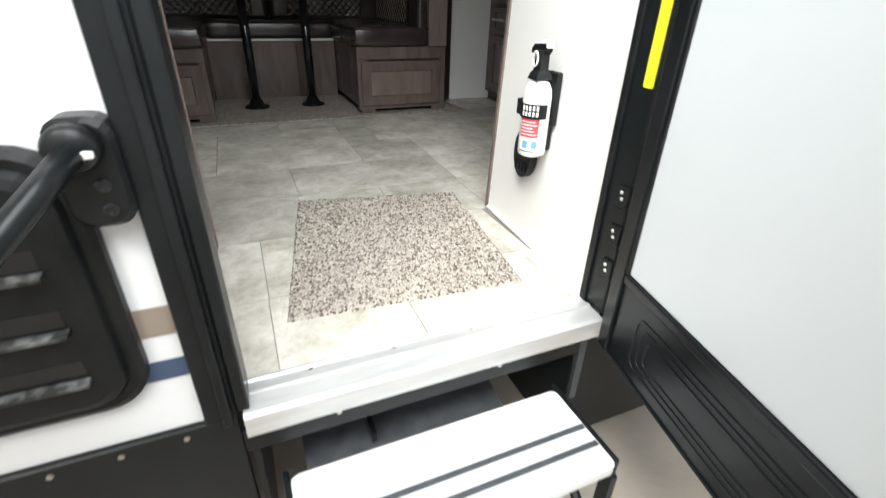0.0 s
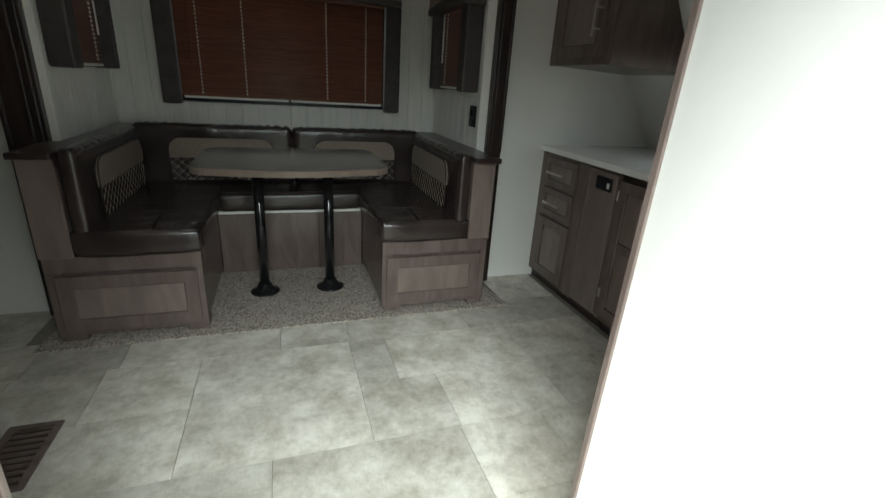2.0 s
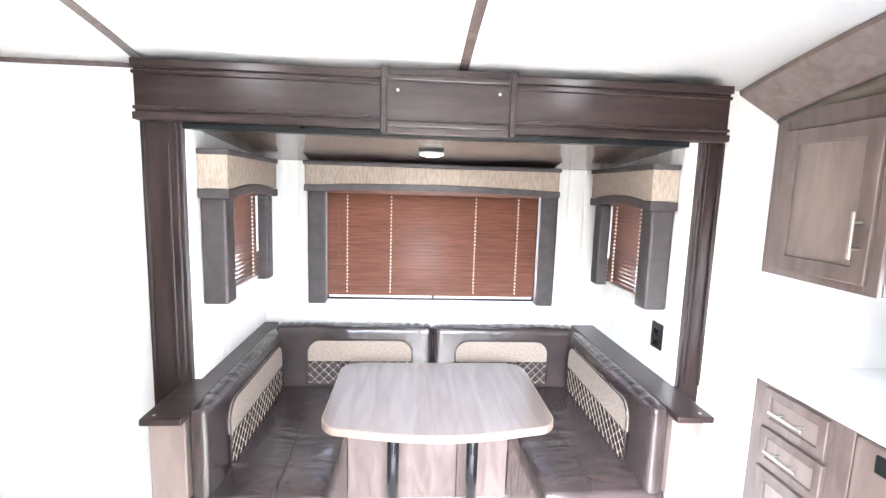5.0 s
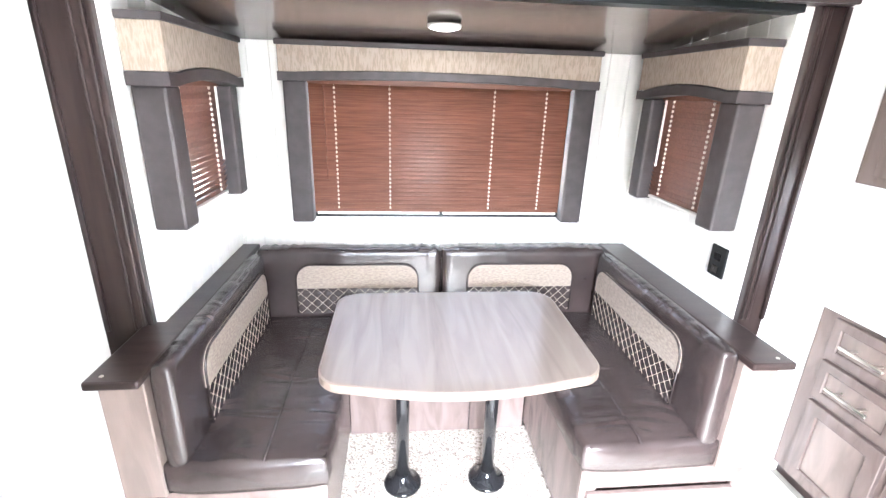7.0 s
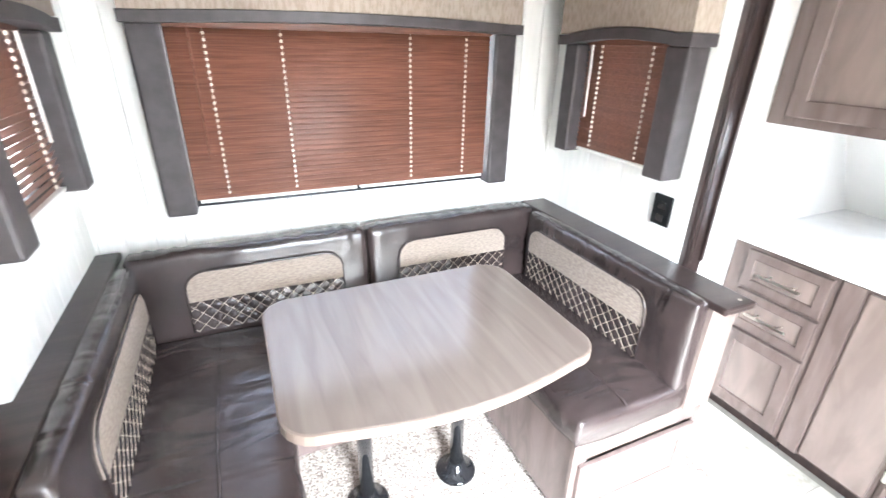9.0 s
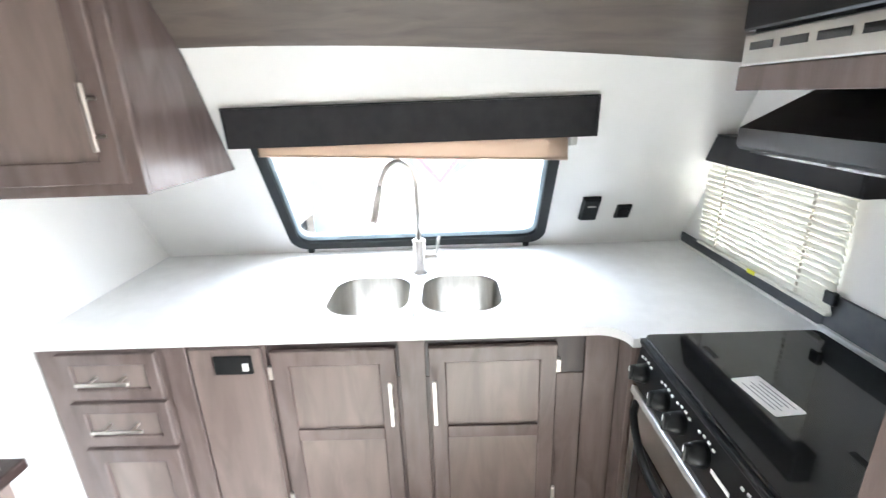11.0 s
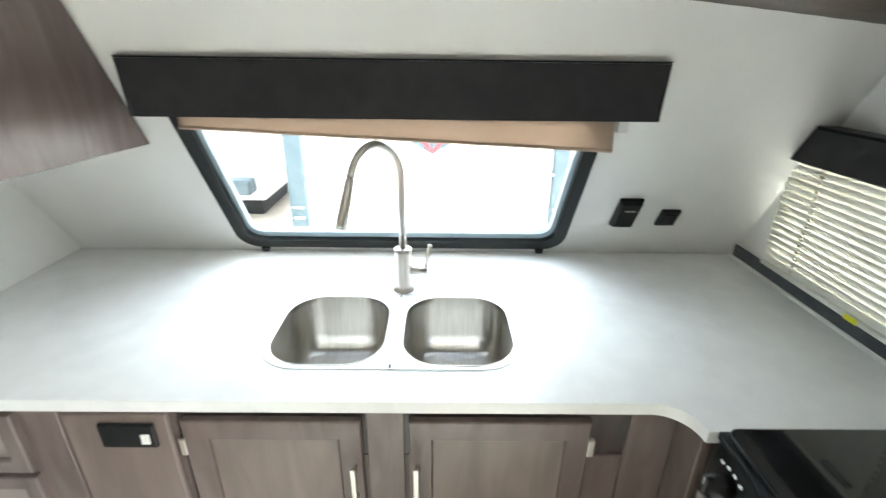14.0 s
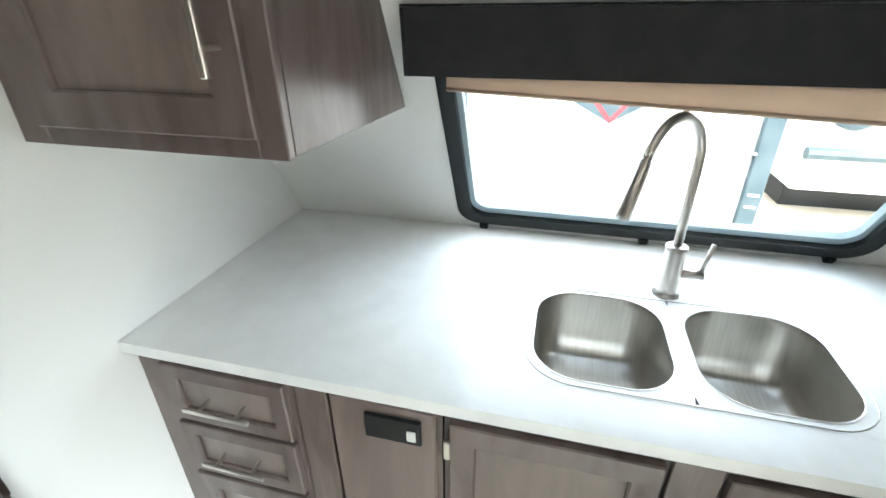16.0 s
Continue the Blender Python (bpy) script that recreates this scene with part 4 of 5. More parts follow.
SC = thing("sink_cabinet", (2.0, 1.3, 0), "brown wooden sink cabinet with two tall doors", "cabinet", "kitchen base cabinets")
part("body", box(XF, 1.72, 0.78, 1.80, 0.06, 0.70, 0.002, 1), M_CAB, SC)
for y0, y1 in ((0.78, 0.80), (1.78, 1.80)):
    part("side", box(1.721, 2.46, y0, y1, 0.06, 0.842), M_CAB, SC)
part("toe_kick", box(XF + 0.03, 2.40, 0.80, 1.79, 0, 0.06), M_DARKV, SC)
part("top_rail", box(XF, 1.72, 0.78, 1.80, 0.701, 0.843, 0.002, 1), M_DARKV, SC)
part("mid_stile", box(XF - 0.012, XF - 0.0005, 1.290, 1.375, 0.06, 0.842, 0.002, 1), M_CAB, SC)
for y0, y1, hy in ((1.385, 1.785, 1.402), (0.87, 1.280, 1.262)):
    dd = shaker("door", SC, "x", XF, y0, y1, 0.10, 0.815, -1, 0.055, 0.02)
    part("mid_rail", box(XF - 0.0195, XF - 0.009, y0 + 0.055, y1 - 0.055, 0.47, 0.515, 0.002, 1), M_CAB, dd)
    bar_pull(dd, "x", XF - 0.02, -1, hy, hy, 0.555, 0.72)
    hz = y1 + 0.004 if hy < 1.5 and y0 > 1.3 else y0 - 0.004
    for z in (0.22, 0.74):
        part("hinge", box(XF - 0.022, XF - 0.008, hz - 0.008, hz + 0.008, z - 0.025, z + 0.025, 0.003, 1), M_NICKEL, dd)

CC = thing("corner_cabinet", (1.7, 0.74, 0), "brown wooden corner filler beside the stove", "cabinet", "kitchen base cabinets")
part("panel", box(XF - 0.002, 1.72, 0.672, 0.778, 0.0, 0.843, 0.002, 1), M_CAB, CC)
part("return_panel", box(1.60, XF - 0.003, 0.655, 0.672, 0.0, 0.843, 0.002, 1), M_CAB, CC)
part("body", box(1.60, 2.40, 0.13, 0.654, 0.0, 0.842), M_CAB, CC)

# worktop round the sink, with a rounded inner corner
KX0, CZ0, CZ1 = 1.663, 0.850, 0.88
BX0, BX1, BY0, BY1 = 1.778, 2.132, 1.009, 1.656
WT = thing("worktop", (2.0, 1.3, CZ0), "white solid-surface L-shaped kitchen worktop", "countertop")
bm = grid_slab((1.585, KX0, BX0, BX1, 2.478), (Y_ST + 0.002, 0.675, 0.753, BY0, BY1, Y_SL - 0.002),
               lambda u, v: not (BX0 < u < BX1 and BY0 < v < BY1) and (u > KX0 or v < 0.675), CZ0, CZ1,
               [[(KX0, 0.753), (KX0, 0.675), (1.585, 0.675)] + [(1.585 + 0.078 * math.sin(radians(a)), 0.753 - 0.078 * math.cos(radians(a))) for a in range(10, 90, 10)]])
part("slab", bm, M_QUARTZ, WT)
part("rear_lip", box(1.70, 2.46, Y_ST + 0.002, Y_ST + 0.014, CZ1, CZ1 + 0.012, 0.002, 1), M_WHITEP, WT)
single("worktop_filler", box(0.928, 0.962, Y_ST + 0.002, 0.645, CZ0, CZ1 + 0.002, 0.003, 2), M_QUARTZ, "narrow white worktop strip beside the stove", "countertop")

# double-bowl steel sink
SK = thing("kitchen_sink", (1.94, 1.33, 0.88), "stainless steel double-bowl sink set in the white worktop", "sink")
outer = rrect(1.772, 2.134, 1.004, 1.661, 0.105, 8)
bowls = [(1.787, 2.118, 1.020, 1.308), (1.787, 2.118, 1.352, 1.645)]


def bowl_ring(b, g, z, r):
    return [(x, y, z) for x, y in rrect(b[0] + g, b[1] - g, b[2] + g, b[3] - g, r, 8)]


# deck between rim and bowls: strips that follow both outlines
dk = bmesh.new()
for b in bowls:
    cx0, cx1 = 1.767, 2.143
    cy0, cy1 = (1.000, 1.330) if b[2] < 1.2 else (1.330, 1.665)
    rr_ = 0.030
    inner = bowl_ring(b, 0.0, 0.8808, 0.1)
    k = len(inner)
    oring = []
    for (x, y, z) in inner:
        # push the bowl's outline out to the deck's own outline
        ux = (x - (b[0] + b[1]) / 2) / ((b[1] - b[0]) / 2)
        uy = (y - (b[2] + b[3]) / 2) / ((b[3] - b[2]) / 2)
        mx_ = max(abs(ux), abs(uy))
        ox, oy = ux / mx_, uy / mx_
        px, py = (cx0 + cx1) / 2 + ox * (cx1 - cx0) / 2, (cy0 + cy1) / 2 + oy * (cy1 - cy0) / 2
        free = [s for s in ((cx0, 1.000), (cx1, 1.000), (cx0, 1.665), (cx1, 1.665)) if abs(px - s[0]) < rr_ and abs(py - s[1]) < rr_]
        if free:
            sx, sy = free[0]
            ccx, ccy = sx + (rr_ if sx == cx0 else -rr_), sy + (rr_ if sy < 1.3 else -rr_)
            v = Vector((px - ccx, py - ccy))
            v = v.normalized() * rr_
            px, py = ccx + v.x, ccy + v.y
        oring.append((px, py, 0.8808))
    loft([oring, inner], dk, False, False)
part("rim", tube([(x, y, 0.8810) for x, y in outer + outer[:1]], 0.0014, 6), M_STEEL, SK, "thin steel rim", True)
# steel deck given the worktop's white in place of its bright window reflection
part("deck", dk, M_QUARTZ, SK, "steel deck painted white for its window reflection, flush with the worktop")
for b in bowls:
    rings = [bowl_ring(b, g, z, r) for g, z, r in ((-0.001, 0.8825, 0.1), (0.0015, 0.8825, 0.1), (0.002, 0.8805, 0.1), (0.003, 0.878, 0.083), (0.006, 0.86, 0.08), (0.012, 0.76, 0.075), (0.022, 0.722, 0.066), (0.045, 0.706, 0.05), (0.10, 0.702, 0.03))]
    bw = part("bowl", loft(rings, None, False, True), M_STEEL, SK, "brushed steel bowl", True)
    cxb, cyb = (b[0] + b[1]) / 2 - 0.03, (b[2] + b[3]) / 2
    part("drain", lathe((cxb, cyb, 0.703), [(0.045, 0.0), (0.045, 0.003), (0.036, 0.004), (0.030, 0.001), (0.0, 0.001)], 24), M_NICKEL, bw, "", True)

# tall faucet with a gooseneck
FA = thing("kitchen_faucet", (2.175, 1.325, 0.88), "brushed nickel gooseneck faucet behind the sink", "faucet")
fx, fy = 2.175, 1.325
part("base", lathe((fx, fy, 0.8805), [(0.034, 0.0), (0.034, 0.004), (0.027, 0.008), (0.026, 0.015), (0.0255, 0.125), (0.027, 0.128), (0.027, 0.138), (0.018, 0.142)], 24), M_NICKEL, FA, "", True)
fd = Vector((-0.6, 0.8, 0))
neck = [Vector((fx, fy, 1.02)), Vector((fx, fy, 1.15))] + [Vector((fx, fy, 1.235)) + fd * (0.080 - 0.080 * math.cos(radians(a))) + Vector((0, 0, 0.105 * math.sin(radians(a)))) for a in range(0, 166, 11)]
part("neck", tube(neck, 0.0115, 14), M_NICKEL, FA, "", True)
e, e0 = Vector(neck[-1]), Vector(neck[-2])
dv = (e - e0).normalized()
part("spray_head", tube([e, e + dv * 0.01, e + dv * 0.012, e + dv * 0.13, e + dv * 0.142], 0.013, 14, radii=[0.0125, 0.0125, 0.0145, 0.0165, 0.0155]), M_NICKEL, FA, "", True)
part("lever_hub", tube([(fx, fy - 0.02, 0.945), (fx, fy - 0.075, 0.945)], 0.014, 14), M_NICKEL, FA, "", True)
part("lever", tube([(fx, fy - 0.068, 0.95), (fx + 0.004, fy - 0.082, 1.03)], 0.006, 8), M_NICKEL, FA, "", True)

# upper corner cabinet
UC = thing("upper_cabinet", (1.85, 2.29, 1.34), "brown wooden upper corner cabinet with a framed door", "cabinet")
part("body", prism([(1.668, 1.340), (2.196, 1.322), (1.972, 1.722), (1.90, 1.80), (1.80, 1.90), (1.668, 2.035)], "y", 2.027, 2.552, 0.002), M_CAB, UC)
ff = box(1.648, 1.6675, 2.027, 2.075, 1.338, 2.03, 0.002, 1)
box(1.648, 1.6675, 2.49, 2.552, 1.338, 2.03, 0.002, 1, ff)
box(1.648, 1.6675, 2.075, 2.49, 1.338, 1.385, 0.002, 1, ff)
box(1.648, 1.6675, 2.075, 2.49, 1.945, 2.03, 0.002, 1, ff)
part("face_frame", ff, M_CAB, UC)
ud = shaker("door", UC, "x", 1.650, 2.065, 2.480, 1.372, 1.950, -1, 0.062, 0.02)
bar_pull(ud, "x", 1.630, -1, 2.095, 2.095, 1.462, 1.63)

# kitchen window in the leaning wall
KW = thing("window_4", (2.4, 1.35, 0.95), "kitchen window with rounded dark frame in the leaning wall", "window", kind="structure")


def ringbox(o, i, d0, d1, mtx):
    bm = loft([[(x, y, d) for x, y in pts] for pts, d in ((o, d0), (o, d1), (i, d1), (i, d0), (o, d0))], None, False, False)
    bm.transform(mtx)
    return bm


part("window_frame", ringbox(rrect(KY0 - 0.012, KY1 + 0.012, KS0 - 0.01, KS1 + 0.01, 0.075, 8), rrect(KY0 + 0.03, KY1 - 0.03, KS0 + 0.032, KS1 - 0.03, 0.055, 8), -0.014, 0.03, SL), M_BLKM, KW, "dark teal-black window frame")
part("inner_gasket", ringbox(rrect(KY0 + 0.029, KY1 - 0.029, KS0 + 0.031, KS1 - 0.029, 0.055, 8), rrect(KY0 + 0.045, KY1 - 0.045, KS0 + 0.058, KS1 - 0.045, 0.045, 8), 0.004, 0.028, SL), M_GASKET, KW, "pale grey inner gasket")
gp = box(KY0 + 0.04, KY1 - 0.04, KS0 + 0.05, KS1 - 0.04, 0.03, 0.034)
gp.transform(SL)
g = part("pane", gp, M_GLASS, KW)
g.visible_shadow = False
for y in (0.845, 1.35, 1.855):
    part("frame_knob", box(y - 0.014, y + 0.014, KS0 - 0.030, KS0 - 0.008, -0.022, 0.0, 0.003, 1, mtx=SL), M_BLKP, KW)
KV = thing("window_valance", (2.11, 1.32, 1.48), "black fabric valance board over the sink window", "valance", "kitchen valances")
VP = [(2.075, 1.412), (2.155, 1.405), (2.085, 1.545), (2.062, 1.548)]
part("front_board", prism(VP, "y", 0.672, 1.979, 0.003), M_VALK, KV)
for y0, y1 in ((0.664, 0.6715), (1.9795, 1.987)):
    part("end_cap", prism(VP, "y", y0, y1, 0.002), M_VALK, KV)
part("top_strip", box(2.058, 2.084, 0.666, 1.985, 1.5485, 1.553, 0.001, 1), M_BLKP, KV)
RS = thing("roller_shade", (2.16, 1.32, 1.36), "tan fabric roller shade, nearly rolled up", "shade")
part("fabric", loft([[(2.128 + 0.012 * f, y, z), (2.131 + 0.012 * f, y, z), (2.146, y, 1.415), (2.142, y, 1.415)] for y, z, f in ((0.752, 1.328, 0), (1.905, 1.378, 0.6))]), M_SHADE, RS)
part("hem_bar", tube([(2.130, 0.752, 1.328), (2.138, 1.905, 1.378)], 0.005, 8), M_SHADE, RS)
part("bracket", box(2.12, 2.15, 0.722, 0.748, 1.375, 1.41, 0.003, 1), M_WHITEP, RS)

def nose_plate(name, y, s, w, h, label, cat, with_switch):
    o = thing(name, tuple(SL @ Vector((y, s, 0))), label, cat)
    part("plate", box(y - w / 2, y + w / 2, s - h / 2, s + h / 2, -0.014, -0.0005, 0.003, 1, mtx=SL), M_BLKP, o)
    if with_switch:
        part("cover_latch", box(y - w * 0.22, y + w * 0.22, s + h * 0.18, s + h * 0.23, -0.0285, -0.0262, 0.002, 1, mtx=SL), M_NICKEL, o)
        part("cover", box(y - w * 0.44, y + w * 0.44, s - h * 0.46, s + h * 0.46, -0.026, -0.0145, 0.004, 1, mtx=SL), M_BLKP, o)
    else:
        part("socket", box(y - w * 0.3, y + w * 0.3, s - h * 0.3, s + h * 0.3, -0.0175, -0.0145, 0.002, 1, mtx=SL), M_BLACK, o)


nose_plate("wall_outlet", 0.590, 0.240, 0.078, 0.130, "black covered outlet on the leaning white wall", "outlet", True)
nose_plate("wall_switch", 0.44, 0.215, 0.065, 0.075, "small black switch on the leaning white wall", "switch", False)

# stove wall: window with white blind, valance, backsplash
SW = thing("window_5", (1.93, 0.1, 1.0), "stove-side window with closed white blind", "window", kind="structure")
fr = box(SX0 - 0.01, SX1 + 0.01, 0.03, 0.06, SZ0 - 0.01, SZ0 + 0.015)
box(SX0 - 0.01, SX1 + 0.01, 0.03, 0.06, SZ1 - 0.015, SZ1 + 0.01, bm=fr)
box(SX0 - 0.01, SX0 + 0.015, 0.03, 0.06, SZ0 + 0.015, SZ1 - 0.015, bm=fr)
box(SX1 - 0.015, SX1 + 0.01, 0.03, 0.06, SZ0 + 0.015, SZ1 - 0.015, bm=fr)
part("window_frame", fr, M_WHITEP, SW)
g = part("pane", box(SX0 + 0.015, SX1 - 0.015, 0.044, 0.048, SZ0 + 0.015, SZ1 - 0.015), M_GLASS, SW)
g.visible_shadow = False
WB = thing("window_blind", (1.93, 0.135, 0.95), "white slatted blind beside the stove, closed", "blind")
part("head_rail", box(1.572, 2.275, 0.125, 0.155, 1.285, 1.31, 0.002, 1), M_WSLAT, WB)
first = None
for i in range(16):
    z = 0.962 + i * 0.0212
    if first is None:
        first = part("slat", prism([(-0.0045, -0.0132), (0.0012, 0.0), (0.0052, 0.0132), (0.0040, 0.0136), (0.0, 0.0004), (-0.0056, -0.0129)], "x", 1.572, 2.275), M_WSLAT, WB)
        first.location = (0, 0.140, z)
    else:
        s4 = first.copy()
        scene.collection.objects.link(s4)
        s4.location = (0, 0.140, z)
part("bottom_rail", box(1.575, 2.272, 0.130, 0.150, 0.938, 0.950, 0.002, 1), M_WSLAT, WB)
for x in (1.70, 2.14):
    blind_cord(WB, [(x, 0.1505, 1.285), (x, 0.1505, 0.95)], 16)
part("yellow_tag", box(1.885, 1.925, 0.151, 0.153, 0.938, 0.952), M_YELLOW, WB, "yellow plastic tag")
SV = thing("window_valance", (1.96, 0.17, 1.33), "black fabric valance board over the stove window", "valance", "kitchen valances")
part("front_board", box(1.521, 2.369, 0.122, 0.185, 1.288, 1.390, 0.004, 1), M_VALK, SV)
for x0, x1 in ((1.514, 1.5205), (2.3695, 2.376)):
    part("end_cap", box(x0, x1, 0.122, 0.184, 1.288, 1.390, 0.002, 1), M_VALK, SV)
part("top_strip", box(1.516, 2.374, 0.122, 0.186, 1.3905, 1.394, 0.001, 1), M_BLKP, SV)
BS = thing("backsplash", (1.5, 0.13, 0.9), "dark grey backsplash strip behind stove and worktop", "backsplash")
part("low_strip", box(1.60, 2.44, Y_ST + 0.0015, 0.132, CZ1 + 0.013, 0.934, 0.002, 1), M_GREY, BS)
part("tall_strip", box(0.93, 1.598, Y_ST + 0.0015, 0.132, 0.885, 1.002, 0.002, 1), M_GREY, BS)
part("steel_lip", box(0.93, 1.598, 0.132, 0.146, 0.878, 0.904, 0.002, 1), M_ALU, BS)
part("corner_clip", box(1.562, 1.598, 0.132, 0.150, 0.975, 1.013, 0.003, 1), M_BLKP, BS)

# stove
ST = thing("stove", (1.27, 0.4, 0), "black gas stove with glass cover and steel oven door", "stove")
part("body", box(0.972, 1.578, 0.15, 0.628, 0.0, 0.868, 0.003, 1), M_BLKM, ST)
part("hob_frame", box(0.968, 1.582, 0.148, 0.660, 0.868, 0.886, 0.005, 2), M_BLKM, ST)
cov = prism(rrect(0.975, 1.574, 0.160, 0.652, 0.02, 4), "z", 0.8865, 0.9, 0.003)
cover = part("glass_cover", cov, M_BLACK, ST, "glossy black glass cover")
for x, y in ((1.47, 0.52), (1.08, 0.45)):
    part("burner_mark", box(x - 0.028, x + 0.028, y - 0.007, y + 0.007, 0.9003, 0.9012), M_BLKP, cover)
part("panel", prism([(0.629, 0.742), (0.672, 0.752), (0.655, 0.866), (0.629, 0.866)], "x", 0.974, 1.576, 0.003), M_BLKP, ST, "black control panel")
for i, x in enumerate((1.517, 1.395, 1.310, 1.210, 1.055)):
    kn = part("knob", tube([(x, 0.662, 0.808), (x, 0.680, 0.8105), (x, 0.699, 0.813)], 0.024, 20, radii=[0.029, 0.026, 0.021]), M_BLKP, ST, "black knob with white marks", True)
    part("grip", box(x - 0.005, x + 0.005, 0.690, 0.708, 0.790, 0.836, 0.003, 1), M_BLKP, kn)
    part("mark", box(x - 0.0015, x + 0.0015, 0.7085, 0.7095, 0.818, 0.834), M_PAPER, kn)
    for a in (0, 1, 2, 3):
        mk = part("dial_mark", box(x - 0.034 + 0.019 * a, x - 0.026 + 0.019 * a, 0.6605, 0.6640, 0.842 + 0.004 * (a in (1, 2)), 0.847 + 0.004 * (a in (1, 2))), M_PAPER, kn)
part("nameplate", box(1.105, 1.17, 0.6665, 0.6685, 0.798, 0.808), M_PAPER, ST, "plain white maker's mark")
od = part("oven_door", box(0.98, 1.57, 0.63, 0.666, 0.13, 0.735, 0.006, 2), M_STEEL, ST, "stainless steel oven door")
part("door_glass", box(1.03, 1.52, 0.6665, 0.669, 0.22, 0.60, 0.004, 1), M_BLACK, od)
part("door_top_trim", box(0.982, 1.568, 0.667, 0.676, 0.712, 0.738, 0.003, 1), M_ALU, od)
hp = [(1.54 - 0.53 * f, 0.668 + 0.052 * math.sin(math.pi * f) ** 0.6, 0.695 - 0.055 * math.sin(math.pi * f)) for f in (i / 16 for i in range(17))]
part("door_handle", tube(hp, 0.011, 10), M_BLKP, od, "curved black door handle", True)
part("drawer", box(0.98, 1.57, 0.63, 0.655, 0.02, 0.12, 0.004, 1), M_BLKM, ST)
PL = thing("paper_label", (1.28, 0.495, 0.9), "white printed paper label lying on the stove cover", "label")
lm = pose(1.283, 0.496, 0.9012, 0, 0, 6)
bm = prism(rrect(-0.07, 0.07, -0.036, 0.036, 0.006, 3), "z", 0.0, 0.0012)
bm.transform(lm)
part("sheet", bm, M_PAPER, PL)
for i in range(5):
    part("print_line", box(-0.055 + 0.006 * (i % 3), 0.05 - 0.012 * (i % 2), -0.024 + i * 0.011, -0.0215 + i * 0.011, 0.00122, 0.0016, mtx=lm), M_INK, PL)

# range hood and microwave cabinet
HD = thing("range_hood", (1.2, 0.35, 1.43), "black range hood over the stove", "range hood")
part("shell", prism([(0.124, 1.432), (0.545, 1.432), (0.552, 1.440), (0.552, 1.478), (0.40, 1.553), (0.124, 1.553)], "x", 0.966, 1.455, 0.003), M_BLKM, HD)
part("under_tray", box(0.985, 1.435, 0.14, 0.53, 1.424, 1.4315), M_BLACK, HD)
for x in (1.054, 1.005):
    part("knob", tube([(x, 0.5525, 1.459), (x, 0.566, 1.459)], 0.007, 12), M_BLKP, HD, "", True)
MWC = thing("microwave_cabinet", (1.2, 0.35, 1.555), "brown wooden cabinet over the hood with a microwave", "cabinet")
part("bottom_rail", box(0.926, 1.412, 0.575, 0.598, 1.556, 1.602, 0.002, 1), M_CAB, MWC)
part("side_panel", box(1.395, 1.412, 0.124, 0.574, 1.556, 2.16, 0.002, 1), M_CAB, MWC)
part("body", box(0.93, 1.394, 0.124, 0.56, 1.556, 1.60), M_CAB, MWC)
part("top_rail", box(0.926, 1.412, 0.575, 0.598, 1.95, 2.17, 0.002, 1), M_CAB, MWC)
MW = thing("microwave", (1.18, 0.36, 1.603), "stainless steel microwave above the range hood", "microwave")
part("case", box(0.935, 1.39, 0.15, 0.590, 1.603, 1.94, 0.003, 1), M_BLKM, MW)
part("trim_frame", box(0.932, 1.393, 0.591, 0.606, 1.603, 1.66, 0.003, 1), M_STEEL, MW, "steel trim with vent slots")
for k in range(5):
    part("vent_slot", box(0.965 + k * 0.085, 1.03 + k * 0.085, 0.606, 0.6075, 1.630, 1.644), M_BLACK, MW)
part("door", box(0.94, 1.388, 0.591, 0.615, 1.665, 1.935, 0.004, 1), M_BLACK, MW)

# warning labels on the wall under the hood
for x0, red in ((1.281, True), (1.184, False)):
    wl = thing("warning_label", (x0, Y_ST, 1.31), "small printed warning label on the white wall", "label", "warning labels")
    part("sheet", box(x0, x0 + 0.085, Y_ST + 0.0005, Y_ST + 0.0015, 1.300, 1.36), M_PAPER, wl)
    if red:
        part("red_heading", box(x0 + 0.004, x0 + 0.081, Y_ST + 0.0016, Y_ST + 0.0022, 1.342, 1.356), M_RED, wl)
    for k in range(6):
        part("print_line", box(x0 + 0.006, x0 + 0.078 - 0.01 * (k % 3), Y_ST + 0.0016, Y_ST + 0.002, 1.305 + k * 0.0065, 1.3072 + k * 0.0065), M_INK, wl)

# ---- small things of the kitchen and the room ----
LT = thing("soffit_lettering", (1.54, 1.35, 2.15), "dark maker's lettering as plain bars on the arched band", "sign")
for k, (y, w, h) in enumerate(((1.545, 0.034, 0.070), (1.487, 0.034, 0.052), (1.43, 0.034, 0.052), (1.37, 0.030, 0.070), (1.31, 0.034, 0.052), (1.25, 0.034, 0.052), (1.19, 0.030, 0.070))):
    fm = Matrix(((0, 0.8742, -0.4855, 1.5145), (1, 0, 0, y), (0, -0.4855, -0.8742, zc(y) - 0.0504), (0, 0, 0, 1)))
    part("letter_bar", box(-w / 2, w / 2, -h / 2, h / 2, 0.0005, 0.003, 0.001, 1, mtx=fm), M_BLKP, LT)

FV = thing("floor_register", (-0.72, 1.48, 0), "brown metal floor register set in the tiles", "vent")
part("frame", loft([[(x, y, z) for x, y in rrect(-0.80 + g, -0.64 - g, 1.33 + g, 1.64 - g, 0.006, 2)] for g, z in ((0, 0.0005), (0.001, 0.004), (0.022, 0.005), (0.023, 0.001))], None, False, True), M_CAB, FV)
for k in range(9):
    part("slat", box(-0.775, -0.665, 1.362 + k * 0.029, 1.370 + k * 0.029, 0.0012, 0.004), M_DARK, FV)

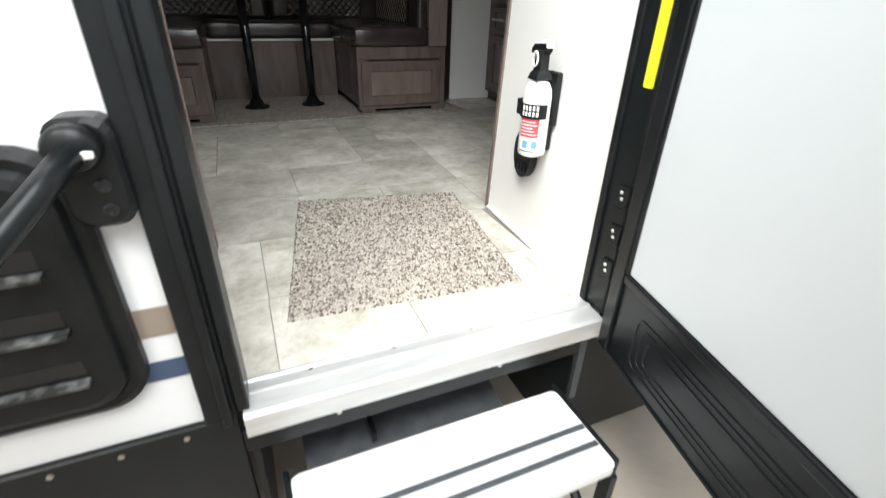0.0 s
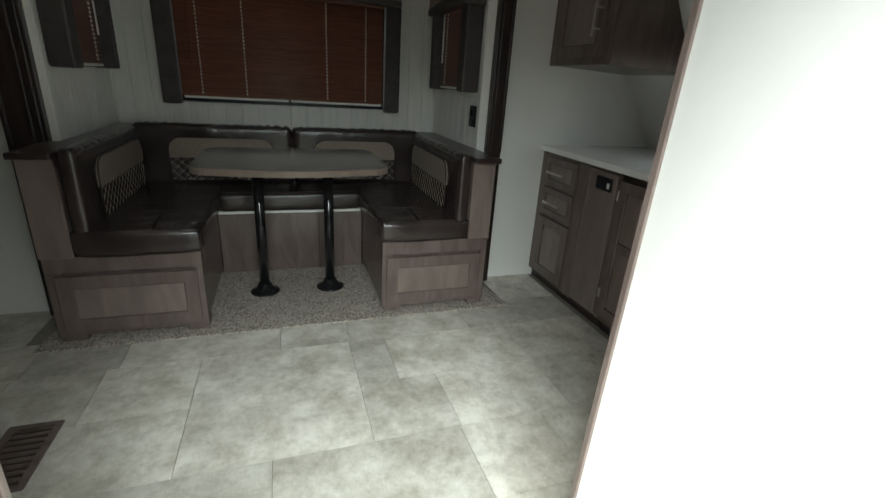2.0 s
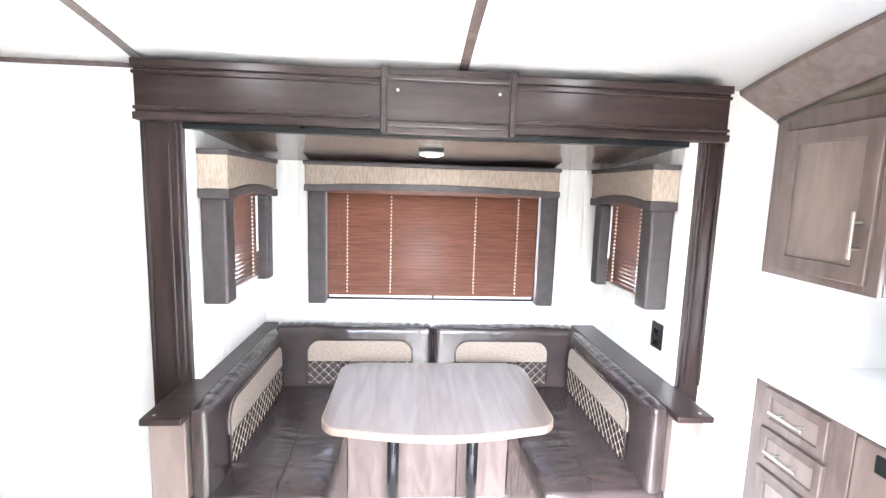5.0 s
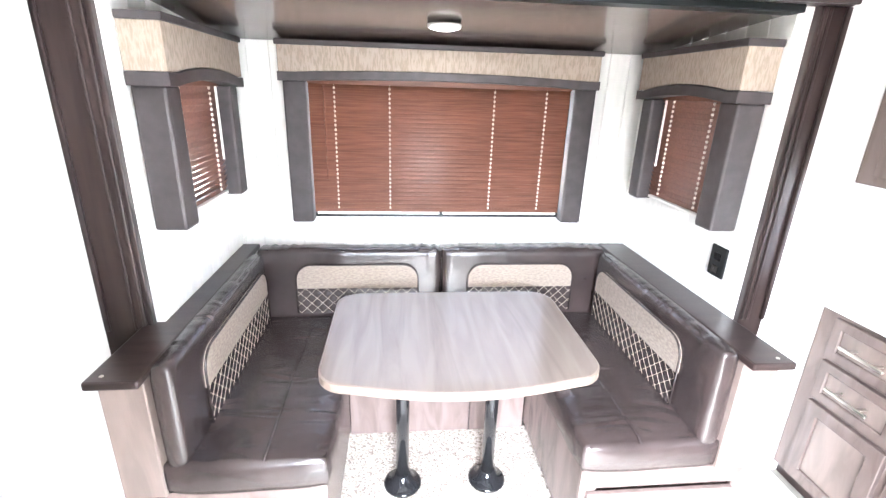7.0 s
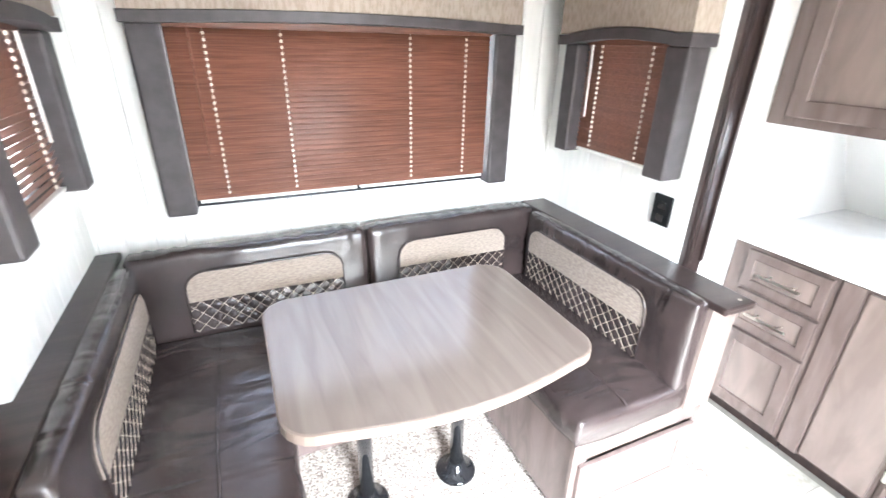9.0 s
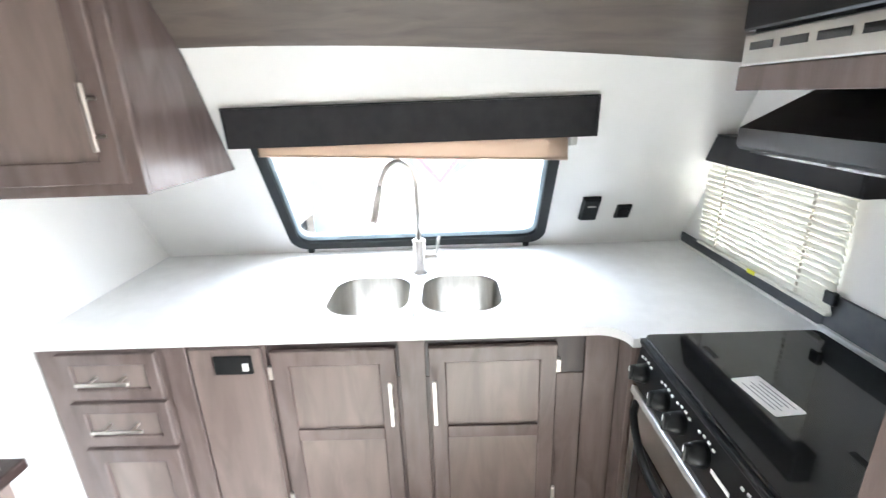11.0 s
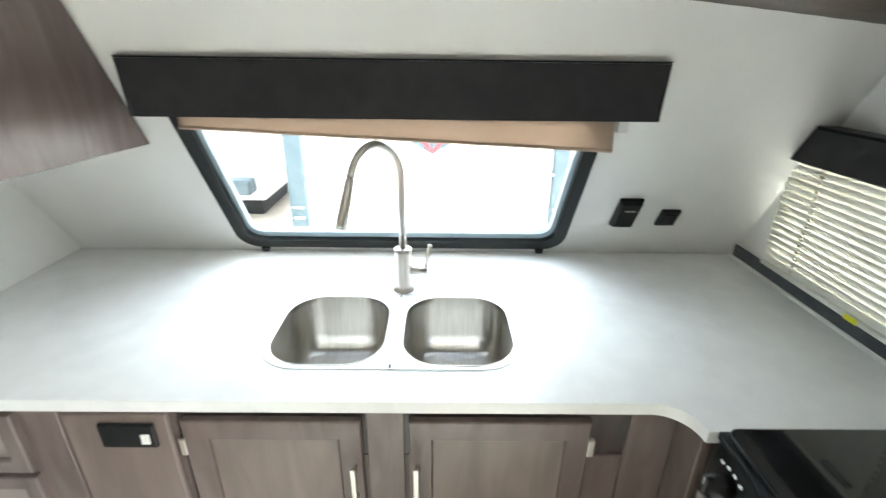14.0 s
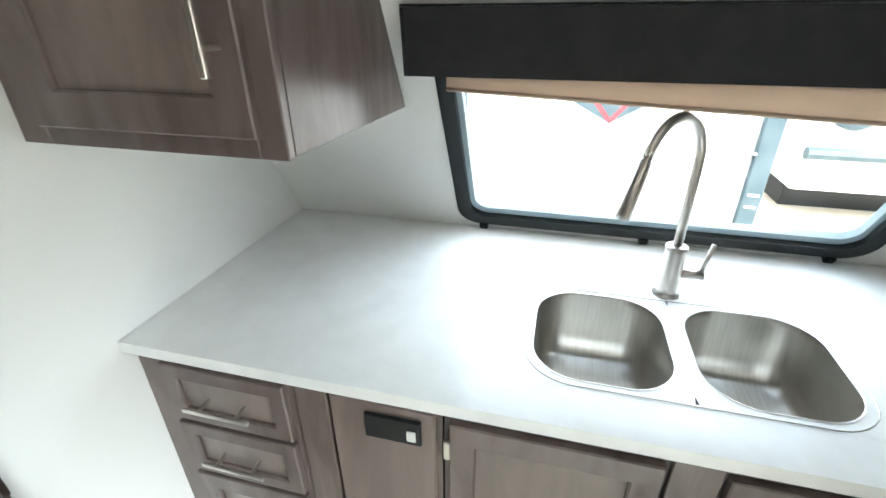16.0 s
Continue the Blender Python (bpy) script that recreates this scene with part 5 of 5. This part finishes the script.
# fire extinguisher on its bracket by the door
ex, ey = 0.622, 0.262
XT = thing("fire_extinguisher", (ex, ey, 0.28), "small white fire extinguisher with red label in black bracket", "extinguisher")
part("cylinder", lathe((ex, ey, 0.0), [(0.030, 0.277), (0.0395, 0.283), (0.041, 0.290), (0.041, 0.445), (0.038, 0.468), (0.029, 0.486), (0.017, 0.495), (0.016, 0.502)], 32), M_WHITEP, XT, "white painted cylinder", True)
lab = bmesh.new()


def wrap(bm, a0, a1, z0, z1, r, n=12):
    pts = [(ex - r * math.cos(radians(a0 + (a1 - a0) * i / n)), ey - r * math.sin(radians(a0 + (a1 - a0) * i / n))) for i in range(n + 1)]
    inn = [(ex - (r - 0.0006) * math.cos(radians(a0 + (a1 - a0) * i / n)), ey - (r - 0.0006) * math.sin(radians(a0 + (a1 - a0) * i / n))) for i in range(n + 1)]
    return prism(pts + inn[::-1], "z", z0, z1, bm=bm)


part("red_label", wrap(lab, -5, 75, 0.338, 0.392, 0.0418), M_RED, XT, "red instruction block")
for k in range(5):
    part("print_line", wrap(bmesh.new(), 0, 68 - 9 * (k % 3), 0.345 + k * 0.009, 0.3475 + k * 0.009, 0.0423), M_PAPER, XT)
for a in (14, 52):
    part("blue_icon", wrap(bmesh.new(), a, a + 22, 0.306, 0.328, 0.0419), M_BLUE, XT)
part("print_line", wrap(bmesh.new(), -2, 66, 0.294, 0.299, 0.0419), M_INK, XT)
part("strap", wrap(bmesh.new(), -100, 100, 0.392, 0.432, 0.0445, 24), M_BLKP, XT, "black strap")
for r_ in (0.399, 0.415):
    for k in range(5):
        part("strap_slot", wrap(bmesh.new(), 2 + k * 14, 10 + k * 14, r_, r_ + 0.012, 0.0452, 3), M_WHITEP, XT)
part("clasp", box(ex - 0.03, ex + 0.012, ey + 0.037, ey + 0.060, 0.390, 0.436, 0.003, 1), M_BLKP, XT)
part("valve", loft([[(ex + sx * w, ey + sy * d, z) for sx, sy in ((-1, -1), (1, -1), (1, 1), (-1, 1))] for w, d, z in ((0.026, 0.024, 0.495), (0.022, 0.020, 0.510), (0.014, 0.016, 0.520), (0.013, 0.016, 0.560), (0.015, 0.026, 0.572))]), M_BLKP, XT, "black valve head")
part("lever", prism([(ey + 0.040, 0.560), (ey + 0.040, 0.572), (ey + 0.028, 0.585), (ey - 0.028, 0.590), (ey - 0.030, 0.572), (ey + 0.02, 0.570)], "x", ex - 0.012, ex + 0.012, 0.002), M_BLKP, XT)
part("trigger", box(ex - 0.011, ex + 0.011, ey - 0.036, ey - 0.004, 0.577, 0.596, 0.003, 1), M_WHITEP, XT, "white trigger")
part("pull_ring", tube([(ex - 0.019, ey + 0.004 + 0.011 * math.cos(radians(a)), 0.548 + 0.019 * math.sin(radians(a))) for a in range(0, 361, 24)], 0.003, 6), M_WHITEP, XT, "white pull ring", True)
part("backing", box(ex + 0.036, 0.676, ey - 0.036, ey + 0.022, 0.365, 0.515, 0.004, 1), M_BLKP, XT, "black wall bracket")
part("bracket_foot", loft([[(x, ey + 0.090 + 0.050 * math.cos(radians(a)), 0.252 + 0.080 * math.sin(radians(a))) for a in range(0, 360, 15)] for x in (0.650, 0.677)]), M_BLKP, XT, "oval black bracket foot")
for k in range(4):
    part("foot_rib", box(0.644, 0.650, ey + 0.060 + k * 0.018, ey + 0.067 + k * 0.018, 0.194, 0.230, 0.002, 1), M_BLKP, XT)
part("bracket_arm", box(0.655, 0.676, ey - 0.02, ey + 0.06, 0.29, 0.37, 0.004, 1), M_BLKP, XT)
XT.location.z += 0.03
XT.scale = (0.92, 0.92, 0.92)

# entry rug: a thick speckled mat, a little askew
bm = bmesh.new()
RC = ((-0.088, 0.142), (0.536, 0.099), (0.624, 0.765), (0.035, 0.875))
nu, nv = 110, 120
rows_ = []
for i in range(nu + 1):
    r_ = []
    for j in range(nv + 1):
        u, v = i / nu, j / nv
        x = (1 - u) * (1 - v) * RC[0][0] + u * (1 - v) * RC[1][0] + u * v * RC[2][0] + (1 - u) * v * RC[3][0]
        y = (1 - u) * (1 - v) * RC[0][1] + u * (1 - v) * RC[1][1] + u * v * RC[2][1] + (1 - u) * v * RC[3][1]
        edge = i in (0, nu) or j in (0, nv)
        jit = 0.0022
        r_.append(bm.verts.new((x + random.uniform(-jit, jit), y + random.uniform(-jit, jit), 0.001 if edge else 0.0075 + random.uniform(-0.0035, 0.0045))))
    rows_.append(r_)
for i in range(nu):
    for j in range(nv):
        bm.faces.new((rows_[i][j], rows_[i + 1][j], rows_[i + 1][j + 1], rows_[i][j + 1]))
single("entry_rug", bm, M_RUG, "speckled beige and brown looped mat on the tiles", "rug", smooth=True)

# ---- entry door, frame, step and outside ----
DF = thing("door_frame", (0.21, -0.07, 0), "black metal entry door frame", "door frame", kind="structure")
for x0, x1, bx0, bx1 in ((-0.262, -0.205, -0.205, -0.182), (0.668, 0.742, 0.646, 0.668)):
    part("flange", box(x0, x1, -0.088, -0.066, -0.03, 1.99, 0.004, 2), M_BLKM, DF)
    part("jamb", box(bx0, bx1, -0.098, -0.014, -0.002, 1.93, 0.003, 1), M_BLKM, DF)
part("left_bead", box(-0.232, -0.214, -0.102, -0.088, -0.03, 1.96, 0.004, 2), M_BLKM, DF)
part("right_bead", box(0.682, 0.696, -0.104, -0.088, -0.03, 1.96, 0.004, 2), M_BLKM, DF)
part("inner_seal", box(0.638, 0.646, -0.034, -0.014, -0.002, 1.92, 0.004, 2), M_BLKP, DF)
part("head_flange", box(-0.262, 0.742, -0.088, -0.066, 1.932, 1.99, 0.004, 2), M_BLKM, DF)
part("head_jamb", box(-0.205, 0.668, -0.098, 0.032, 1.93 - 0.03, 1.93, 0.003, 1), M_BLKM, DF)
part("yellow_sticker", prism(rrect(-0.092, -0.066, 0.540, 0.705, 0.004, 2), "x", 0.6440, 0.6458), M_YELLOW, DF, "yellow warning sticker")
for z in (0.12, 0.21, 0.305):
    hg = part("hinge", box(0.640, 0.646, -0.100, -0.066, z - 0.02, z + 0.03, 0.002, 1), M_BLKM, DF)
    for dz, dy in ((0.0, -0.082), (0.014, -0.078)):
        part("rivet", lathe((0.640, dy, z + dz), [(0.0045, 0.0), (0.0035, -0.002), (0.0, -0.0025)], 10, "x"), M_ALU, hg, "bright rivet")
    part("pin", tube([(0.648, -0.106, z - 0.024), (0.648, -0.106, z + 0.034)], 0.006, 8), M_BLKM, hg)

SIL = thing("door_sill", (0.21, -0.06, 0), "brushed aluminium door sill", "sill", kind="structure")
part("plate", prism([(-0.018, -0.004), (-0.018, 0.004), (-0.024, 0.004), (-0.028, 0.0), (-0.050, 0.001), (-0.052, 0.004), (-0.058, 0.004), (-0.060, 0.0), (-0.105, -0.004), (-0.114, -0.008), (-0.116, -0.054), (-0.108, -0.056), (-0.108, -0.012), (-0.06, -0.008)], "x", -0.195, 0.640), M_ALU, SIL)
for x in (-0.06, 0.12, 0.31, 0.49):
    part("sill_screw", lathe((x, -0.034, 0.0008), [(0.005, 0.0), (0.005, 0.0015), (0.0, 0.002)], 10), M_NICKEL, SIL)
part("kick_rail", box(-0.205, 0.600, -0.098, -0.078, -0.115, -0.057, 0.003, 1), M_BLKM, SIL, "black rail under the sill")
for x in (-0.02, 0.36):
    part("rail_screw", lathe((x, -0.098, -0.075), [(0.0, -0.003), (0.005, -0.002), (0.005, 0.0)], 10, "y"), M_NICKEL, SIL)

# the open door leaf, swung outwards
DM = Matrix(((-0.212, -0.977, 0, 0.612), (-0.977, 0.212, 0, -0.138), (0, 0, 1, 0), (0, 0, 0, 1)))
DR = thing("entry_door", (0.56, -0.45, 0), "open entry door with black frame and white panel", "door", kind="structure")


def dbox(name, u0, u1, w0, w1, z0, z1, m, bv=0.003, parent=DR, label=""):
    return part(name, box(u0, u1, w0, w1, z0, z1, bv, 2, mtx=DM), m, parent, label)


dbox("leaf", 0.0, 0.74, -0.040, -0.012, -0.045, 1.88, M_BLKM)
dbox("hinge_stile", 0.0, 0.038, -0.0118, 0.004, -0.045, 1.88, M_BLKM)
dbox("lock_stile", 0.70, 0.74, -0.0118, 0.004, -0.045, 1.88, M_BLKM)
kp = dbox("kick_panel", 0.039, 0.699, -0.0118, -0.004, -0.043, 0.150, M_BLKM, 0.002)
for g in (0.0, 0.016, 0.032):
    ring_o = rrect(0.115 + g * 1.3, 0.665 - g * 1.3, -0.012 + g, 0.112 - g, 0.022 - g * 0.3, 4)
    pts = [DM @ Vector((u, -0.004, z)) for u, z in ring_o]
    part("pressed_ridge", tube(pts + [pts[0]], 0.0028, 6), M_BLKM, kp, "", True)
dbox("lower_rail", 0.039, 0.699, -0.0117, 0.002, 0.150, 0.172, M_BLKM, 0.004)
dbox("bottom_rail", 0.039, 0.699, -0.0119, 0.001, -0.048, -0.0435, M_BLKM, 0.002)
dbox("white_panel", 0.044, 0.694, -0.0116, -0.006, 0.173, 0.884, M_FROST, 0.002, label="pale white lower panel")
dbox("middle_rail", 0.039, 0.699, -0.0117, 0.003, 0.885, 0.930, M_BLKM, 0.004)
dbox("white_panel", 0.044, 0.694, -0.0116, -0.006, 0.931, 1.76, M_FROST, 0.002, label="pale white upper panel")
dbox("top_rail", 0.039, 0.699, -0.0117, 0.003, 1.761, 1.88, M_BLKM, 0.004)
for u, z0, z1 in ((0.042, 0.174, 0.884), (0.042, 0.932, 1.76)):
    dbox("glazing_bead", u - 0.0035, u + 0.006, -0.006, 0.001, z0, z1, M_BLKP, 0.002)

# outside skin: skirt, stripes, vent cover, hand rail
SK2 = thing("trailer_skirt", (-1.2, -0.07, -0.3), "black metal skirt below the white trailer wall", "skirt", kind="structure")
part("panel", box(-3.0, -0.207, -0.078, -0.064, -0.62, -0.031, 0.003, 1), M_BLKM, SK2)
part("panel", box(0.62, 2.6, -0.070, -0.055, -0.48, -0.031, 0.003, 1), M_BLKM, SK2)
for k in range(10):
    part("screw", lathe((-0.30 - k * 0.105, -0.078, -0.052), [(0.0, -0.0035), (0.0055, -0.002), (0.0055, 0.0)], 10, "y"), M_NICKEL, SK2)
for z0, z1, m, n_ in ((0.182, 0.238, M_TAUPE, "taupe"), (0.089, 0.130, M_NAVY, "navy blue")):
    single("body_stripe", box(-2.9, -0.264, -0.0668, -0.0655, z0, z1), m, n_ + " vinyl stripe along the white trailer wall", "stripe", kind="structure")

VC = thing("vent_cover", (-0.7, -0.09, 0.25), "black moulded vent cover with slots on the trailer wall", "vent")
def vring(g, y):
    return [(x, y, z) for x, z in rrect(-1.02 + g, -0.318 - g, 0.060 + g, 0.512 - g, 0.075 - g * 0.6, 6)]
part("cover", loft([vring(0, -0.066), vring(0.002, -0.080), vring(0.012, -0.086), vring(0.024, -0.085), vring(0.030, -0.098), vring(0.042, -0.104)]), M_BLKP, VC, "", False)
for z in (0.362, 0.265, 0.172):
    sl_ = part("slot", box(-0.95, -0.388, -0.1050, -0.1035, z - 0.016, z + 0.020, 0.0, 1), M_BLACK, VC)
    part("slot_lip", prism([(-0.1035, z - 0.024), (-0.120, z - 0.022), (-0.121, z - 0.017), (-0.1065, z - 0.013), (-0.1035, z - 0.013)], "x", -0.95, -0.386, 0.001), M_LIP, sl_, "chipped black lip with painted grey sky sheen")

HR = thing("grab_rail", (-0.29, -0.11, 0.48), "black folding grab rail on the white trailer wall", "handrail")
part("bracket", loft([[(x, y, z) for x, z in rrect(-0.333 + g, -0.257 - g, 0.402 + g, 0.548 - g, 0.026, 4)] for g, y in ((0, -0.066), (0, -0.104), (0.006, -0.112))]), M_BLKP, HR)
part("socket", lathe((-0.300, -0.112, 0.515), [(0.030, 0.0), (0.030, -0.020), (0.024, -0.028), (0.0, -0.030)], 20, "y"), M_BLKP, HR, "", True)
for z in (0.462, 0.428):
    part("screw_hole", lathe((-0.284, -0.1125, z), [(0.010, 0.0), (0.010, -0.002), (0.007, -0.0035), (0.0, -0.001)], 14, "y"), M_BLACK, HR)
part("rail", tube([(-0.300, -0.135, 0.512), (-0.330, -0.185, 0.482), (-0.400, -0.300, 0.412), (-0.62, -0.56, 0.19)], 0.016, 16), M_BLKM, HR, "", True)
part("white_chip", box(-0.298, -0.276, -0.143, -0.1395, 0.505, 0.515, 0.002, 1), M_WHITEP, HR)

# fold-out entry step
ES = thing("entry_step", (0.19, -0.25, -0.2), "fold-out entry step with white tread and black frame", "step")
part("tread", loft([[(x, y, z) for x, y in rrect(-0.138, 0.528, -0.352, -0.112, 0.018, 4)] for z in (-0.228, -0.204)] + [[(x, y, -0.2) for x, y in rrect(-0.134, 0.524, -0.348, -0.116, 0.016, 4)]]), M_GEL, ES, "white tread plate")
for y in (-0.238, -0.288):
    part("grip_strip", box(-0.132, 0.522, y - 0.0075, y + 0.0075, -0.1998, -0.1985), M_GREY, ES, "grey grip strip")
for x in (-0.150, 0.528):
    part("side_plate", box(x, x + 0.012, -0.345, -0.095, -0.250, -0.198, 0.004, 1), M_BLKM, ES)
    part("leg", box(x - 0.002, x + 0.014, -0.352, -0.312, -0.55, -0.248, 0.004, 1), M_BLKM, ES)
    part("swing_arm", tube([(x + 0.006, -0.10, -0.33), (x + 0.006, -0.33, -0.50)], 0.014, 8), M_BLKM, ES)
part("lower_tread", box(-0.14, 0.53, -0.60, -0.355, -0.455, -0.43, 0.006, 2), M_GEL, ES, "white lower tread")
SB = thing("step_box", (0.19, 0.1, -0.3), "black steel step housing under the sill", "housing")
part("back_plate", box(-0.19, 0.60, 0.20, 0.21, -0.45, -0.118), M_BLKM, SB)
part("floor_plate", prism([(-0.06, -0.30), (0.20, -0.24), (0.20, -0.23), (-0.06, -0.29)], "x", -0.10, 0.42), M_GREY, SB)
for x in (-0.195, 0.588):
    part("cheek", box(x, x + 0.014, -0.095, 0.20, -0.45, -0.116, 0.002, 1), M_BLKM, SB)
part("rib", box(0.055, 0.067, -0.05, 0.20, -0.262, -0.232), M_BLKM, SB)
part("foot_bracket", box(0.608, 0.636, -0.085, -0.02, -0.30, -0.062, 0.003, 1), M_GREY, SB)

GZ = -0.74
structure("ground", box(-60, 60, -60, 60, GZ - 0.1, GZ), M_CONC, "pale tan concrete ground")

# other trailers seen through the kitchen window
NB = thing("parked_trailer", (6.5, 1.3, GZ), "white parked trailer with grey corner posts", "trailer", "parked trailers")
part("body", box(5.02, 9.5, 0.06, 2.62, -0.30, 2.4, 0.03, 2), M_GEL, NB)
part("ramp_door", box(4.99, 5.019, 0.23, 2.40, -0.24, 2.28, 0.01, 1), M_GEL, NB)
for y0, y1 in ((0.05, 0.19), (2.44, 2.60)):
    po_ = part("corner_post", box(4.97, 5.05, y0, y1, -0.32, 2.35, 0.012, 2), M_EXT, NB, "grey metal corner post")
    for z in (0.12, 0.22):
        part("lamp_bar", box(4.962, 4.97, y0 + 0.03, y1 - 0.03, z, z + 0.02, 0.002, 1), M_WHITEP, po_)
for y in (2.30, 0.30):
    lt = part("latch", box(4.970, 4.989, y - 0.14, y + 0.14, 0.545, 0.570, 0.004, 1), M_INK, NB, "grey bar latch")
    part("latch_handle", box(4.962, 4.970, y - 0.02, y + 0.02, 0.46, 0.59, 0.004, 1), M_INK, lt)
part("dark_chevron", prism([(0.78, 1.02), (1.82, 1.02), (1.28, 0.735)], "x", 4.986, 4.9888), M_EXT, NB, "grey chevron graphic")
part("red_chevron", prism([(1.02, 1.04), (1.07, 1.04), (1.28, 0.775), (1.50, 1.04), (1.55, 1.04), (1.28, 0.725)], "x", 4.983, 4.9858), mat("faded_red", (0.40, 0.05, 0.06), rough=0.4, bump=0), NB, "red chevron line")
for x in (6.3, 7.2):
    for y in (0.14, 2.54):
        wh = part("wheel", lathe((x, y, GZ + 0.36), [(0.10, -0.09), (0.34, -0.09), (0.36, -0.06), (0.36, 0.06), (0.34, 0.09), (0.10, 0.09)], 24, "y"), M_BLKP, NB, "black tyre", True)
        part("rim", lathe((x, y, GZ + 0.36), [(0.0, -0.095), (0.20, -0.095), (0.20, 0.095), (0.0, 0.095)], 20, "y"), M_ALU, wh)
NC = thing("parked_trailer", (9.0, -2.6, GZ), "white parked trailer with a spare wheel cover", "trailer", "parked trailers")
part("body", box(7.0, 12.0, -4.2, -1.0, -0.35, 2.3, 0.05, 2), M_GEL, NC)
part("spare_cover", lathe((6.98, -1.35, 0.62), [(0.0, -0.14), (0.20, -0.13), (0.24, -0.10), (0.24, 0.0)], 24, "x"), M_EXT, NC, "grey spare wheel cover", True)
part("bumper", tube([(6.9, -1.0, 0.12), (6.9, -4.2, 0.12)], 0.07, 8), M_EXT, NC)
part("axle_stand", box(7.6, 8.8, -4.0, -1.2, GZ, -0.34), M_BLKM, NC)
ND = thing("parked_trailer", (9.0, 5.6, GZ), "white parked trailer standing further along the row", "trailer", "parked trailers")
part("body", box(7.0, 12.0, 3.6, 6.6, -0.35, 2.3, 0.05, 2), M_GEL, ND)
part("window", box(6.98, 6.999, 4.1, 5.0, 0.6, 1.2, 0.01, 1), M_BLACK, ND)
part("rear_bumper", box(6.75, 6.98, 3.7, 6.5, -0.2, 0.0, 0.02, 1), M_EXT, ND)
part("axle_stand", box(7.6, 8.8, 3.9, 6.3, GZ, -0.34), M_BLKM, ND)

# ---- pieces: boards of the slide-out walls ----
def plank(x0, x1, y0, y1, z0, z1):
    bm = bmesh.new()
    box(x0, x1, y0, y1, z0, z1, 0.0025, 1, bm)
    return part("plank", bm, M_PLANK, SLIDE)


n_ = 20
for i in range(n_):
    a, b = SXL + (SXR - SXL) * i / n_ + 0.0006, SXL + (SXR - SXL) * (i + 1) / n_ - 0.0006
    ztop = 1.802
    if b > WX0 - 0.01 and a < WX1 + 0.01:
        plank(a, b, SYB, SYB + 0.012, 0.80, WZ0 - 0.004)
        plank(a, b, SYB, SYB + 0.012, WZ1 + 0.004, ztop)
    else:
        plank(a, b, SYB, SYB + 0.012, 0.80, ztop)
n_ = 8
for i in range(n_):
    y0, y1 = 2.475 + (SYB - 2.475) * i / n_ + 0.0006, 2.475 + (SYB - 2.475) * (i + 1) / n_ - 0.0006
    ztop = 1.872 - (y0 - 2.47) / 0.85 * 0.07
    for xa, xb in ((SXL - 0.008, SXL), (SXR, SXR + 0.008)):
        if y1 > SWY0 - 0.01 and y0 < SWY1 + 0.01:
            plank(xa, xb, y0, y1, 0.80, SWZ0 - 0.004)
            plank(xa, xb, y0, y1, SWZ1 + 0.004, ztop)
        else:
            plank(xa, xb, y0, y1, 0.80, ztop)

# ---- pieces: floor tiles in an uneven bond ----
def tile(x0, x1, y0, y1):
    ob = part("tile", box(x0 + 0.0012, x1 - 0.0012, y0 + 0.0012, y1 - 0.0012, -0.0039, 0.0), M_TILE, FLOOR)
    return ob


GROUPS = {
    (-0.018, 0.26): (-0.62, -0.12, 0.21, 0.62, 0.66),
    (0.26, 0.595): (-0.45, -0.118, 0.50, 0.66),
    (0.595, 0.93): (-0.60, -0.27, 0.04, 0.36, 0.70, 1.30, 1.69),
    (0.93, 1.267): (-0.90, -0.56, 0.05, 0.71, 1.05, 1.69),
    (1.94, 2.21): (-0.90, -0.56, 0.08, 0.40, 1.02, 1.69),
}
for (y0, y1), xs in GROUPS.items():
    for a, b in zip(xs, xs[1:]):
        tile(a, b, y0, y1)
    x, k = xs[0], 0
    while x > -2.9:
        w = (0.61, 0.33, 0.61, 0.45)[k % 4]
        tile(max(x - w, -3.0), x, y0, y1)
        x, k = x - w, k + 1
for a, b, c, d_ in ((-0.245, 0.39, 1.267, 1.94), (0.39, 0.56, 1.603, 1.94), (0.56, 1.20, 1.603, 1.94), (0.39, 0.72, 1.267, 1.603), (0.72, 1.20, 1.267, 1.603),
                    (1.20, 1.69, 1.267, 1.94), (-0.60, -0.245, 1.603, 1.94), (-0.92, -0.245, 1.267, 1.603), (-0.92, -0.60, 1.603, 1.94)):
    tile(a, b, c, d_)
x = -0.92
for k in range(4):
    tile(x - 0.56, x, 1.267, 1.603)
    tile(x - 0.56, x - 0.2, 1.603, 1.94)
    tile(x - 0.2, x, 1.603, 1.94)
    x -= 0.56
for a, b in ((-3.0, -1.9), (-1.9, -0.98), (1.335, 1.69)):
    tile(a, b, 2.21, Y_SL)
